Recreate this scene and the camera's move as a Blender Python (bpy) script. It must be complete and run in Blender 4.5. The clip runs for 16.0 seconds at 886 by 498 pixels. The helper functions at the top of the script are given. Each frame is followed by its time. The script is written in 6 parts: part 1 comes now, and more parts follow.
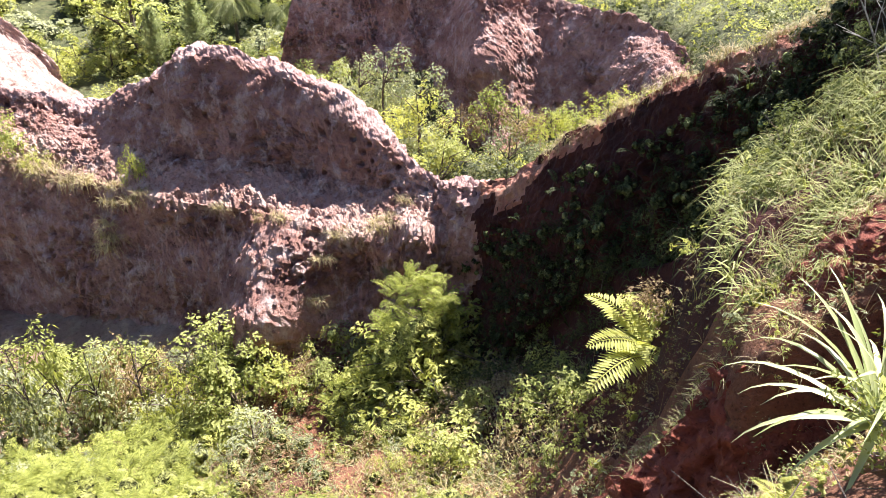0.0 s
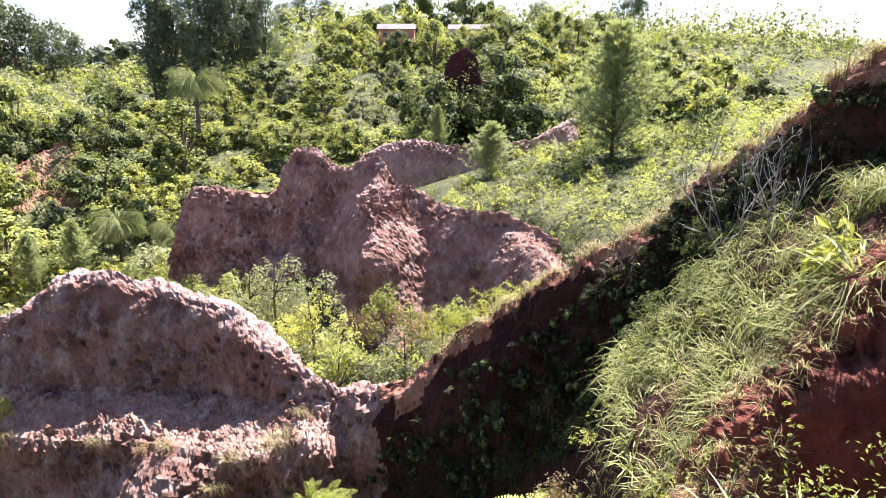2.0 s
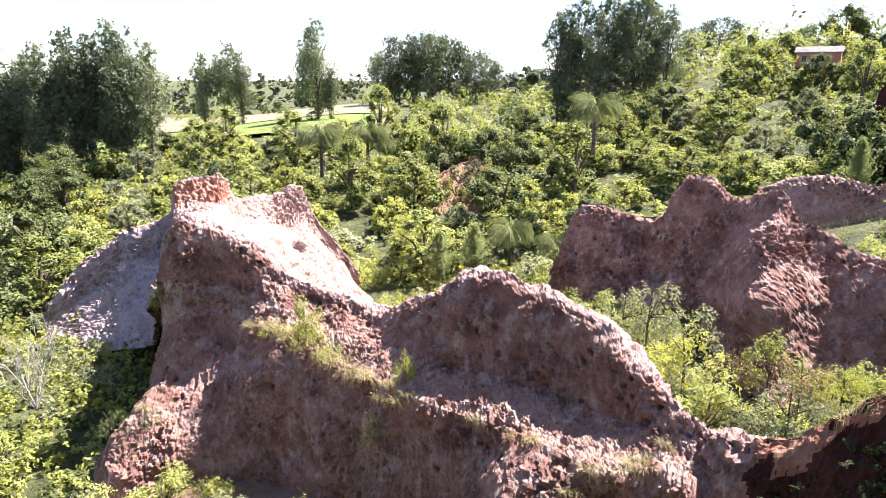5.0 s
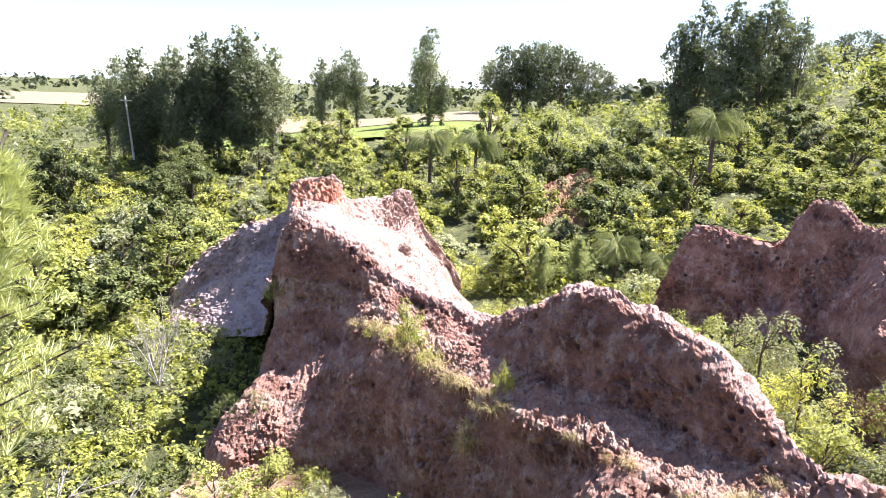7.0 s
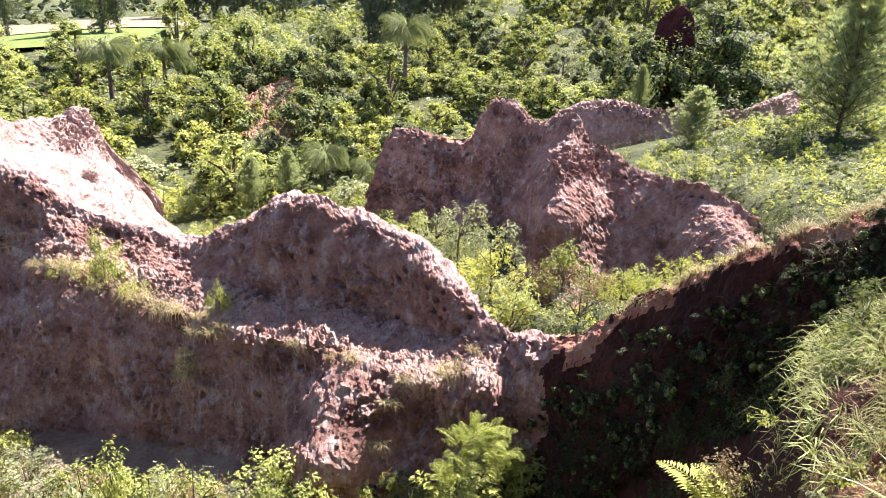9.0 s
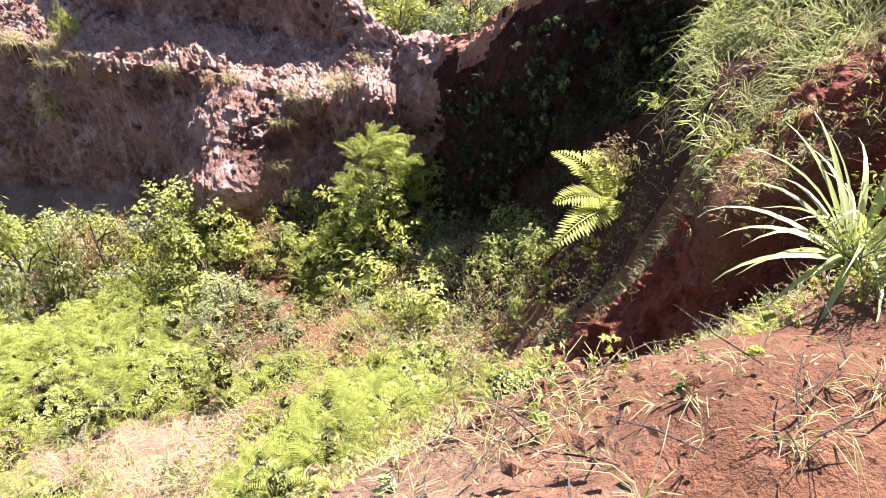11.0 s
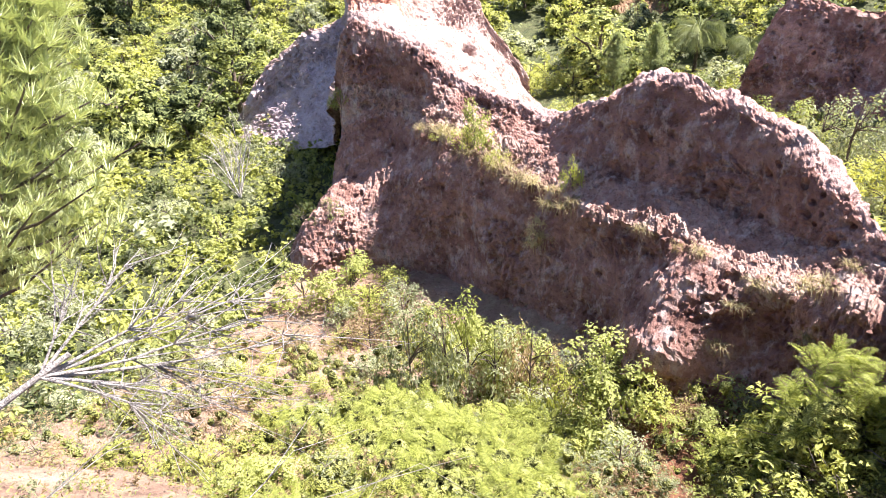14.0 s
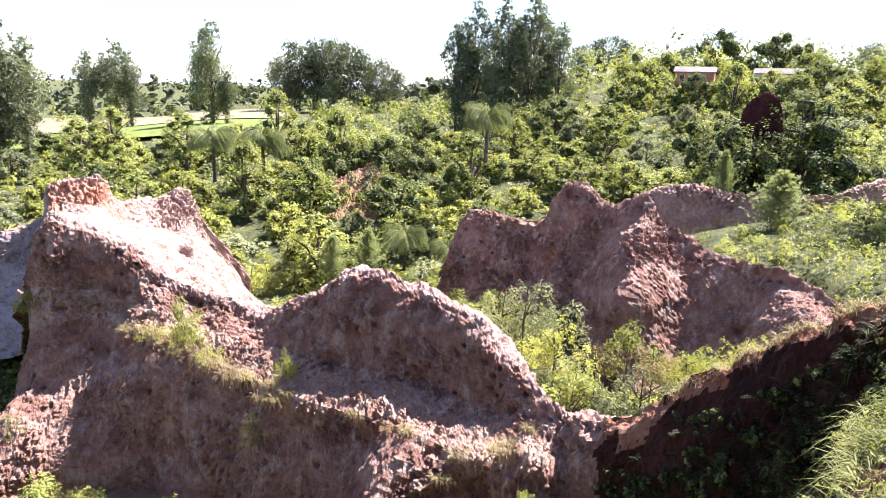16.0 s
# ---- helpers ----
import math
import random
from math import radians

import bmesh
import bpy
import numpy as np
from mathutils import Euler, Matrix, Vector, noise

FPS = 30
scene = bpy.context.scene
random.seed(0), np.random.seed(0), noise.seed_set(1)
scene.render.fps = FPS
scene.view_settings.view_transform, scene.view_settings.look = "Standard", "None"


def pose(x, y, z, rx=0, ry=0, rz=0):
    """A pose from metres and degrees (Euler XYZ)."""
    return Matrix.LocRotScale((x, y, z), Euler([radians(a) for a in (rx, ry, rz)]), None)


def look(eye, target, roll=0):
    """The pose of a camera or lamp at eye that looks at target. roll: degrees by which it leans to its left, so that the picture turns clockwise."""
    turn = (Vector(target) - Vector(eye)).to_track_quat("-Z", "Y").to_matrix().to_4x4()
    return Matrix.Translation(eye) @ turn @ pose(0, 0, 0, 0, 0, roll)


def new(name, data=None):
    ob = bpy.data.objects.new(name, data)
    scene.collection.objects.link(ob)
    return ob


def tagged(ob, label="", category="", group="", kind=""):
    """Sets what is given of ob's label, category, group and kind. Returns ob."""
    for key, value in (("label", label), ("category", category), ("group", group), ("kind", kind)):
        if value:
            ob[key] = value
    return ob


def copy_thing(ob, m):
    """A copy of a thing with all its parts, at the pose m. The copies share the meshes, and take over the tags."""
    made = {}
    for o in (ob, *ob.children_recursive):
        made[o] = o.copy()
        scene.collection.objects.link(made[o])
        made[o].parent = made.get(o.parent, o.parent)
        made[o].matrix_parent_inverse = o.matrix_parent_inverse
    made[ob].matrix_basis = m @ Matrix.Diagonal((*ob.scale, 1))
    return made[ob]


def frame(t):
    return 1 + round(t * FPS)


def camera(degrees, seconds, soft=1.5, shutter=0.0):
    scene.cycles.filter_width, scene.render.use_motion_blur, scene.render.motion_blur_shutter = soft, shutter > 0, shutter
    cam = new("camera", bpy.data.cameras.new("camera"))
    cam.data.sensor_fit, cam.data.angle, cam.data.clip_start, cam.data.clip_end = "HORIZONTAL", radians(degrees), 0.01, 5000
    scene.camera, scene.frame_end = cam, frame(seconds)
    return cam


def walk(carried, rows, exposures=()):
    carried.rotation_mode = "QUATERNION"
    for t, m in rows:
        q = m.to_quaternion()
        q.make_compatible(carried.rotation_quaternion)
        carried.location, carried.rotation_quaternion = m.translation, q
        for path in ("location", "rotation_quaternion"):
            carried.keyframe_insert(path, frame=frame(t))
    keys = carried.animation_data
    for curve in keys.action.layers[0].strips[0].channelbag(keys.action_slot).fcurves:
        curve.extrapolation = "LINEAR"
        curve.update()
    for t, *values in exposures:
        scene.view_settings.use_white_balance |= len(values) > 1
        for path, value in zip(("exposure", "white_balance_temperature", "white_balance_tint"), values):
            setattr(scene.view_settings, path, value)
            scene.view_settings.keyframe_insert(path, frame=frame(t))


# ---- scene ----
# ---------------------------------------------------------------- camera
cam = camera(66.5, 16.0, soft=0.5)
PATH = [
    (0, (0.360, 0.107, -0.212), (1.010, 1.662, -1.288), 1.69),
    (0.5, (0.419, 0.093, -0.174), (1.296, 1.620, -1.123), 1.84),
    (1, (0.464, 0.098, -0.095), (1.433, 1.640, -0.922), 1.27),
    (1.5, (0.452, 0.100, -0.026), (1.475, 1.682, -0.701), 0.60),
    (2, (0.433, 0.088, 0.029), (1.443, 1.721, -0.529), 0.13),
    (2.5, (0.408, 0.068, 0.053), (1.389, 1.740, -0.437), 0.37),
    (3, (0.362, 0.058, 0.052), (1.277, 1.779, -0.392), 0.33),
    (3.5, (0.215, 0.020, 0.055), (0.943, 1.825, -0.405), 0.45),
    (4, (0.113, 0.006, 0.049), (0.617, 1.879, -0.436), 0.52),
    (4.5, (0.033, -0.012, 0.050), (0.253, 1.912, -0.449), 0.27),
    (5, (-0.000, 0.000, 0.000), (-0.001, 1.939, -0.490), 0.00),
    (5.2, (-0.002, -0.004, 0.006), (-0.065, 1.933, -0.487), -0.09),
    (7.3, (-0.175, -0.134, 0.095), (-0.475, 1.786, -0.375), 1.54),
    (7.5, (-0.150, -0.125, 0.077), (-0.389, 1.796, -0.425), 1.86),
    (8, (-0.021, -0.146, -0.004), (-0.015, 1.778, -0.549), 2.26),
    (8.5, (0.010, -0.189, -0.027), (0.285, 1.694, -0.640), 2.31),
    (9, (0.110, -0.141, -0.042), (0.630, 1.663, -0.731), 2.61),
    (9.5, (0.155, -0.077, -0.148), (0.832, 1.572, -1.053), 1.05),
    (10, (0.211, 0.047, -0.208), (0.961, 1.506, -1.353), 3.23),
    (10.2, (0.223, 0.113, -0.249), (0.967, 1.505, -1.477), 2.98),
    (12.3, (0.142, 0.172, -0.290), (0.556, 1.466, -1.757), -0.28),
    (12.5, (0.127, 0.172, -0.295), (0.363, 1.519, -1.754), -2.60),
    (13, (0.046, 0.126, -0.240), (-0.082, 1.565, -1.624), -4.66),
    (13.5, (-0.023, 0.069, -0.193), (-0.401, 1.588, -1.437), -3.75),
    (14, (-0.022, 0.011, -0.193), (-0.491, 1.684, -1.184), -3.88),
    (14.5, (-0.065, -0.225, -0.091), (-0.457, 1.623, -0.747), -2.06),
    (15, (-0.001, -0.461, -0.103), (-0.311, 1.428, -0.681), 0.30),
    (15.5, (0.316, -0.469, -0.055), (0.391, 1.460, -0.580), 3.36),
    (16, (0.745, -0.684, -0.147), (1.024, 1.242, -0.607), 1.80),
]
walk(cam, [(t, look(eye, target, roll)) for t, eye, target, roll in PATH],
     [(0, 2.28, 6150, 20), (9.5, 2.28, 6150, 20), (12.4, 2.36, 6150, 20), (13.6, 2.46, 6150, 20), (14.6, 2.28, 6150, 20), (16, 2.28, 6150, 20)])

# ---------------------------------------------------------------- sky and sun
SUN_AZ = radians(30)          # the sun stands over +x, a little towards +y
SUN_EL = radians(55)
world = bpy.data.worlds.new("sky")
scene.world = world
world.use_nodes = True
wn = world.node_tree.nodes
sky = wn.new("ShaderNodeTexSky")
sky.sky_type = "NISHITA"
sky.sun_disc = False
sky.sun_elevation = SUN_EL
sky.sun_rotation = radians(90) - SUN_AZ
sky.air_density, sky.dust_density, sky.ozone_density = 0.8, 0.5, 1.5
world.node_tree.links.new(sky.outputs[0], wn["Background"].inputs[0])
wn["Background"].inputs[1].default_value = 0.058
sun = new("sun", bpy.data.lights.new("sun", "SUN"))
sun.data.energy, sun.data.angle, sun.data.color = 5.0, radians(0.5), (1.0, 0.95, 0.86)
sun_dir = Vector((math.cos(SUN_EL) * math.cos(SUN_AZ), math.cos(SUN_EL) * math.sin(SUN_AZ), math.sin(SUN_EL)))
sun.matrix_world = look(sun_dir * 50, (0, 0, 0))


# ---------------------------------------------------------------- numbers
rng = np.random.default_rng(7)


def _hash(i, j, k, seed):
    h = (i * 374761393 + j * 668265263 + k * 2147483647 + seed * 1274126177) & 0xFFFFFFFF
    h = ((h ^ (h >> 13)) * 1274126177) & 0xFFFFFFFF
    return ((h ^ (h >> 16)) & 0xFFFF) / 32767.5 - 1.0


def vnoise(p, seed=0):
    """Smooth value noise of points (n, 3), from -1 to 1."""
    q = np.floor(p).astype(np.int64)
    f = p - q
    f = f * f * (3 - 2 * f)
    out = 0.0
    for a in (0, 1):
        for b in (0, 1):
            for c in (0, 1):
                w = (f[..., 0] if a else 1 - f[..., 0]) * (f[..., 1] if b else 1 - f[..., 1]) * (f[..., 2] if c else 1 - f[..., 2])
                out = out + w * _hash(q[..., 0] + a, q[..., 1] + b, q[..., 2] + c, seed)
    return out


def fbm(p, octaves=4, seed=0, gain=0.5):
    out, amp = 0.0, 1.0
    for o in range(octaves):
        out = out + amp * vnoise(p * 2.0**o, seed + o)
        amp *= gain
    return out


def step(a, b, x):
    t = np.clip((x - a) / (b - a), 0, 1)
    return t * t * (3 - 2 * t)


# ---------------------------------------------------------------- meshes
def raw_mesh(name, verts, faces, mats, smooth=True, index=None):
    """A mesh from arrays; all faces have the same number of corners."""
    me = bpy.data.meshes.new(name)
    verts, faces = np.asarray(verts, np.float32), np.asarray(faces, np.int32)
    n, k = faces.shape
    me.vertices.add(len(verts))
    me.vertices.foreach_set("co", verts.ravel())
    me.loops.add(n * k)
    me.loops.foreach_set("vertex_index", faces.ravel())
    me.polygons.add(n)
    me.polygons.foreach_set("loop_start", np.arange(0, n * k, k, dtype=np.int32))
    me.polygons.foreach_set("use_smooth", np.full(n, smooth))
    for m in mats:
        me.materials.append(m)
    if index is not None:
        me.polygons.foreach_set("material_index", np.asarray(index, np.int32))
    me.update(calc_edges=True)
    return me


def grid_faces(nu, nv):
    i = np.arange((nu - 1) * (nv - 1))
    a = (i // (nv - 1)) * nv + i % (nv - 1)
    return np.stack([a, a + nv, a + nv + 1, a + 1], 1)


# ---------------------------------------------------------------- materials
def material(name, rough=0.9):
    m = bpy.data.materials.new(name)
    m.use_nodes = True
    m.node_tree.nodes["Principled BSDF"].inputs["Roughness"].default_value = rough
    m.node_tree.nodes["Principled BSDF"].inputs["Specular IOR Level"].default_value = 0.25
    return m


def n_new(m, kind, **inputs):
    nd = m.node_tree.nodes.new(kind)
    for k, v in inputs.items():
        nd.inputs[k.replace("_", " ")].default_value = v
    return nd


def ramp(m, source, stops):
    nd = m.node_tree.nodes.new("ShaderNodeValToRGB")
    e = nd.color_ramp.elements
    while len(e) < len(stops):
        e.new(0.5)
    for el, (pos, col) in zip(e, stops):
        el.position, el.color = pos, (*col, 1)
    m.node_tree.links.new(source, nd.inputs[0])
    return nd


def mix(m, fac, a, b, mode="MIX"):
    nd = m.node_tree.nodes.new("ShaderNodeMix")
    nd.data_type, nd.blend_type = "RGBA", mode
    L = m.node_tree.links
    for sock, v in ((nd.inputs[0], fac), (nd.inputs[6], a), (nd.inputs[7], b)):
        if isinstance(v, (int, float)):
            sock.default_value = v
        elif isinstance(v, tuple):
            sock.default_value = (*v, 1)
        else:
            L.new(v, sock)
    return nd.outputs[2]


def noise_node(m, scale, detail=4, rough=0.6, stretch=(1, 1, 1)):
    tc = m.node_tree.nodes.new("ShaderNodeNewGeometry")
    mp = m.node_tree.nodes.new("ShaderNodeMapping")
    mp.inputs["Scale"].default_value = stretch
    nz = n_new(m, "ShaderNodeTexNoise", Scale=scale, Detail=detail, Roughness=rough)
    m.node_tree.links.new(tc.outputs["Position"], mp.inputs[0])
    m.node_tree.links.new(mp.outputs[0], nz.inputs["Vector"])
    return nz


def bump(m, height, strength, dist):
    b = n_new(m, "ShaderNodeBump", Strength=strength, Distance=dist)
    m.node_tree.links.new(height, b.inputs["Height"])
    m.node_tree.links.new(b.outputs[0], m.node_tree.nodes["Principled BSDF"].inputs["Normal"])


def earth(name, dark, mid, pale, crust, grain=7.0, relief=0.1):
    """Bare clay: blotches, pale crust, stains, and pits and fine crumbs with their shading painted in."""
    m = material(name, 0.95)
    big = noise_node(m, 0.6, 6, 0.65, (1, 1, 1.8))
    fine = noise_node(m, grain, 7, 0.72)
    tiny = noise_node(m, grain * 4.5, 4, 0.7)
    stain = noise_node(m, 1.9, 6, 0.7, (1.2, 1.2, 0.75))
    c1 = ramp(m, big.outputs[0], [(0.3, dark), (0.5, mid), (0.7, pale)])
    c2 = ramp(m, stain.outputs[0], [(0.5, (0, 0, 0)), (0.66, (0.8, 0.8, 0.8))])
    col = mix(m, c2.outputs[0], c1.outputs[0], crust)
    # lows painted darker, highs lighter: shading of the fine relief put into the colour
    spots = ramp(m, fine.outputs[0], [(0.33, (0.35, 0.33, 0.33)), (0.43, (0.92, 0.92, 0.92)), (0.58, (1.0, 1.0, 1.0)), (0.7, (1.5, 1.47, 1.46))])
    col = mix(m, 0.9, col, spots.outputs[0], "MULTIPLY")
    specks = ramp(m, tiny.outputs[0], [(0.34, (0.45, 0.43, 0.43)), (0.42, (1, 1, 1)), (0.62, (1, 1, 1)), (0.72, (1.45, 1.42, 1.42))])
    col = mix(m, 0.8, col, specks.outputs[0], "MULTIPLY")
    m.node_tree.links.new(col, m.node_tree.nodes["Principled BSDF"].inputs["Base Color"])
    h = m.node_tree.nodes.new("ShaderNodeMath")
    h.operation = "MULTIPLY_ADD"
    h.inputs[1].default_value = 0.3
    m.node_tree.links.new(tiny.outputs[0], h.inputs[0])
    m.node_tree.links.new(fine.outputs[0], h.inputs[2])
    bump(m, h.outputs[0], 1.0, relief)
    return m


def leafy(name, dark, light, rough=0.6, through_light=0.42):
    """Leaves that let light through, each a little different."""
    m = material(name, rough)
    m.node_tree.nodes["Principled BSDF"].inputs["Specular IOR Level"].default_value = 0.15
    T, L = m.node_tree, m.node_tree.links
    oi, geo = T.nodes.new("ShaderNodeObjectInfo"), T.nodes.new("ShaderNodeNewGeometry")
    add = T.nodes.new("ShaderNodeMath")
    add.operation = "MULTIPLY_ADD"
    add.inputs[1].default_value = 0.42
    L.new(geo.outputs["Random Per Island"], add.inputs[0])
    half = T.nodes.new("ShaderNodeMath")
    half.operation = "MULTIPLY"
    half.inputs[1].default_value = 0.58
    L.new(oi.outputs["Random"], half.inputs[0])
    L.new(half.outputs[0], add.inputs[2])
    col = ramp(m, add.outputs[0], [(0.1, dark), (0.9, light)])
    bsdf, out = T.nodes["Principled BSDF"], T.nodes["Material Output"]
    L.new(col.outputs[0], bsdf.inputs["Base Color"])
    tr = T.nodes.new("ShaderNodeBsdfTranslucent")
    warm = mix(m, 1.0, col.outputs[0], (1.15, 1.15, 0.6), "MULTIPLY")
    L.new(warm, tr.inputs[0])
    ms = T.nodes.new("ShaderNodeMixShader")
    ms.inputs[0].default_value = through_light
    L.new(bsdf.outputs[0], ms.inputs[1])
    L.new(tr.outputs[0], ms.inputs[2])
    L.new(ms.outputs[0], out.inputs[0])
    return m


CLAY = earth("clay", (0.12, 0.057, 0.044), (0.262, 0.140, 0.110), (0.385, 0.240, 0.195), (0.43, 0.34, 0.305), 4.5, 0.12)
# paler copies of the clay: sunlight on ledge, crest and cliff put into the colour
LEDGE_LIT = earth("ledge_clay_lit", (0.17, 0.088, 0.068), (0.34, 0.208, 0.165), (0.48, 0.35, 0.285), (0.50, 0.42, 0.365), 4.5, 0.14)
CLAY_LIT = earth("clay_lit", (0.26, 0.14, 0.115), (0.38, 0.24, 0.21), (0.48, 0.34, 0.30), (0.46, 0.37, 0.33), 4.5, 0.14)
PALE = earth("pale_clay", (0.27, 0.16, 0.125), (0.42, 0.285, 0.24), (0.52, 0.40, 0.345), (0.50, 0.41, 0.37), 3.5, 0.2)
GREYCLAY = earth("grey_clay", (0.30, 0.22, 0.22), (0.44, 0.34, 0.34), (0.54, 0.45, 0.45), (0.52, 0.46, 0.47), 3.5, 0.16)
REDCAP = earth("red_cap", (0.24, 0.10, 0.06), (0.40, 0.19, 0.13), (0.50, 0.29, 0.21), (0.46, 0.28, 0.20))
# paler red soil for the rim's top: its sunlit edge put into the colour
RIM_LIT = earth("rim_top_lit", (0.15, 0.05, 0.032), (0.28, 0.115, 0.074), (0.40, 0.22, 0.155), (0.34, 0.21, 0.14))
# red soil darkened well below its tone: the rim's shade painted in
RED_SHADED = earth("red_soil_shaded", (0.022, 0.006, 0.0045), (0.048, 0.013, 0.009), (0.095, 0.029, 0.018), (0.06, 0.02, 0.014))
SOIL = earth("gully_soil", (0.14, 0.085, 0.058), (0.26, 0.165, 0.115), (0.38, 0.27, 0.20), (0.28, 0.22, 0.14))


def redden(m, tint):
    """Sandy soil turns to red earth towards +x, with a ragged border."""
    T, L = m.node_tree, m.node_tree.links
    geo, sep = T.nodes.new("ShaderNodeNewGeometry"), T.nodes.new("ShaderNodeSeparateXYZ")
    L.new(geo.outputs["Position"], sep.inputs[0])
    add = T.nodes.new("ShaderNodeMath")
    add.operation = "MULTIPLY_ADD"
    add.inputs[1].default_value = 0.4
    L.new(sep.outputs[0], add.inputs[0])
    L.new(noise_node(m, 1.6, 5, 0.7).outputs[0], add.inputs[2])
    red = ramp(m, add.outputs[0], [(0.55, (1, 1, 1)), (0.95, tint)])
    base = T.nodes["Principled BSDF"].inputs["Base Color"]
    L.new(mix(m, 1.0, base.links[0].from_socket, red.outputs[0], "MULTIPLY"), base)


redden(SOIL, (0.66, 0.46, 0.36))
TURF = earth("turf", (0.035, 0.045, 0.016), (0.07, 0.08, 0.03), (0.15, 0.16, 0.06), (0.12, 0.115, 0.055), 2.2, 0.35)
LEAF = [leafy("leaf_mid", (0.16, 0.18, 0.05), (0.44, 0.465, 0.16), 0.6, 0.45),
        leafy("leaf_dark", (0.045, 0.06, 0.022), (0.22, 0.25, 0.095)),
        leafy("leaf_yellow", (0.22, 0.235, 0.055), (0.52, 0.53, 0.16), 0.6, 0.45),
        leafy("leaf_grey", (0.16, 0.175, 0.10), (0.43, 0.45, 0.27)),
        leafy("leaf_gum", (0.055, 0.068, 0.042), (0.22, 0.245, 0.145), 0.5, 0.3),
        leafy("leaf_dry", (0.14, 0.095, 0.05), (0.45, 0.35, 0.20), 0.7, 0.35)]
# near-black leaf copy: the deep shade under the rim is put into its colour
SHADE_TINTED_LEAF = leafy("leaf_shade_tinted", (0.012, 0.018, 0.008), (0.11, 0.13, 0.05))
GRASS = [leafy("grass_green", (0.04, 0.052, 0.014), (0.37, 0.39, 0.14), 0.5, 0.35),
         leafy("grass_dry", (0.13, 0.10, 0.05), (0.50, 0.42, 0.24), 0.6, 0.35)]


def shaded_foliage(name, dark, mid, light):
    """The dense body of a crown: clumps of leaves, the shade in their gaps painted dark."""
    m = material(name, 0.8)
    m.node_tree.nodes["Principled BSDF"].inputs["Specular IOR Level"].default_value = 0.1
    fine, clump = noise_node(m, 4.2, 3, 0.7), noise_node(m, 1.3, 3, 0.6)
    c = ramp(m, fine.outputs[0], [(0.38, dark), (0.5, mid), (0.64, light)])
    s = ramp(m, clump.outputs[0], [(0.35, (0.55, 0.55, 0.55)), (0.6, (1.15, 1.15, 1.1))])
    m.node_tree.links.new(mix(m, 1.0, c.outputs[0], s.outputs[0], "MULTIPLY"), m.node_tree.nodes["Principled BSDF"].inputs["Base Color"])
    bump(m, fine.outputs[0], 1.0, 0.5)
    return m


# body colours of crowns, with the shade between the leaves painted in
SHADED_INSIDE = [shaded_foliage("foliage_mid_shaded", (0.03, 0.04, 0.014), (0.15, 0.175, 0.06), (0.36, 0.39, 0.14)),
          shaded_foliage("foliage_dark_shaded", (0.018, 0.026, 0.01), (0.09, 0.11, 0.042), (0.25, 0.28, 0.11)),
          shaded_foliage("foliage_yellow_shaded", (0.045, 0.05, 0.014), (0.19, 0.20, 0.06), (0.40, 0.41, 0.13)),
          shaded_foliage("foliage_grey_shaded", (0.045, 0.052, 0.028), (0.17, 0.185, 0.105), (0.37, 0.39, 0.24))]
PALMLEAF = leafy("palm_leaf", (0.11, 0.135, 0.05), (0.33, 0.35, 0.17), 0.5, 0.25)
FERNLEAF = leafy("fern_leaf", (0.11, 0.14, 0.025), (0.50, 0.52, 0.13), 0.55, 0.35)
BARK = earth("bark", (0.06, 0.045, 0.035), (0.12, 0.09, 0.07), (0.2, 0.16, 0.12), (0.16, 0.14, 0.12))


# ---------------------------------------------------------------- ground
def rim_x(y):
    return np.interp(y, [-6, 2, 4.6, 5.9, 7.9, 9.4, 12.0, 13.4, 15], [13, 10.2, 9.0, 9.0, 8.5, 7.9, 6.95, 6.15, 5.2])


def rim_z(y):
    return np.interp(y, [-6, 3, 4.6, 5.9, 6.8, 7.9, 9.4, 10.7, 12.0, 13.4, 15], [0.6, 0.4, 0.0, -1.3, -2.2, -3.1, -4.3, -5.4, -6.9, -7.8, -9])


def basin(x, y):
    """The land behind the rim and out over the valley to the horizon."""
    z = -9.0 - 0.14 * (y - 15) + 6.2 * np.tanh((x - 8) / 17)
    z = z - 3.0 * np.exp(-((((x - 13) / 4.2) ** 2 + ((y - 21.5) / 6.5) ** 2) ** 2))
    z = np.maximum(z, -14.5 + 0.0 * x)
    far = np.interp(y, [40, 55, 70, 90, 120, 200, 500, 4000], [-15, -14, -12, -10, -8, -7.5, -9, -12])
    far = far + 11.0 * step(5, 75, x) * step(35, 110, y) * step(900, 200, y)
    far = far - 5.0 * step(-15, -75, x) * step(45, 80, y) * step(400, 150, y)
    w = step(34, 62, y)
    return z * (1 - w) + far * w


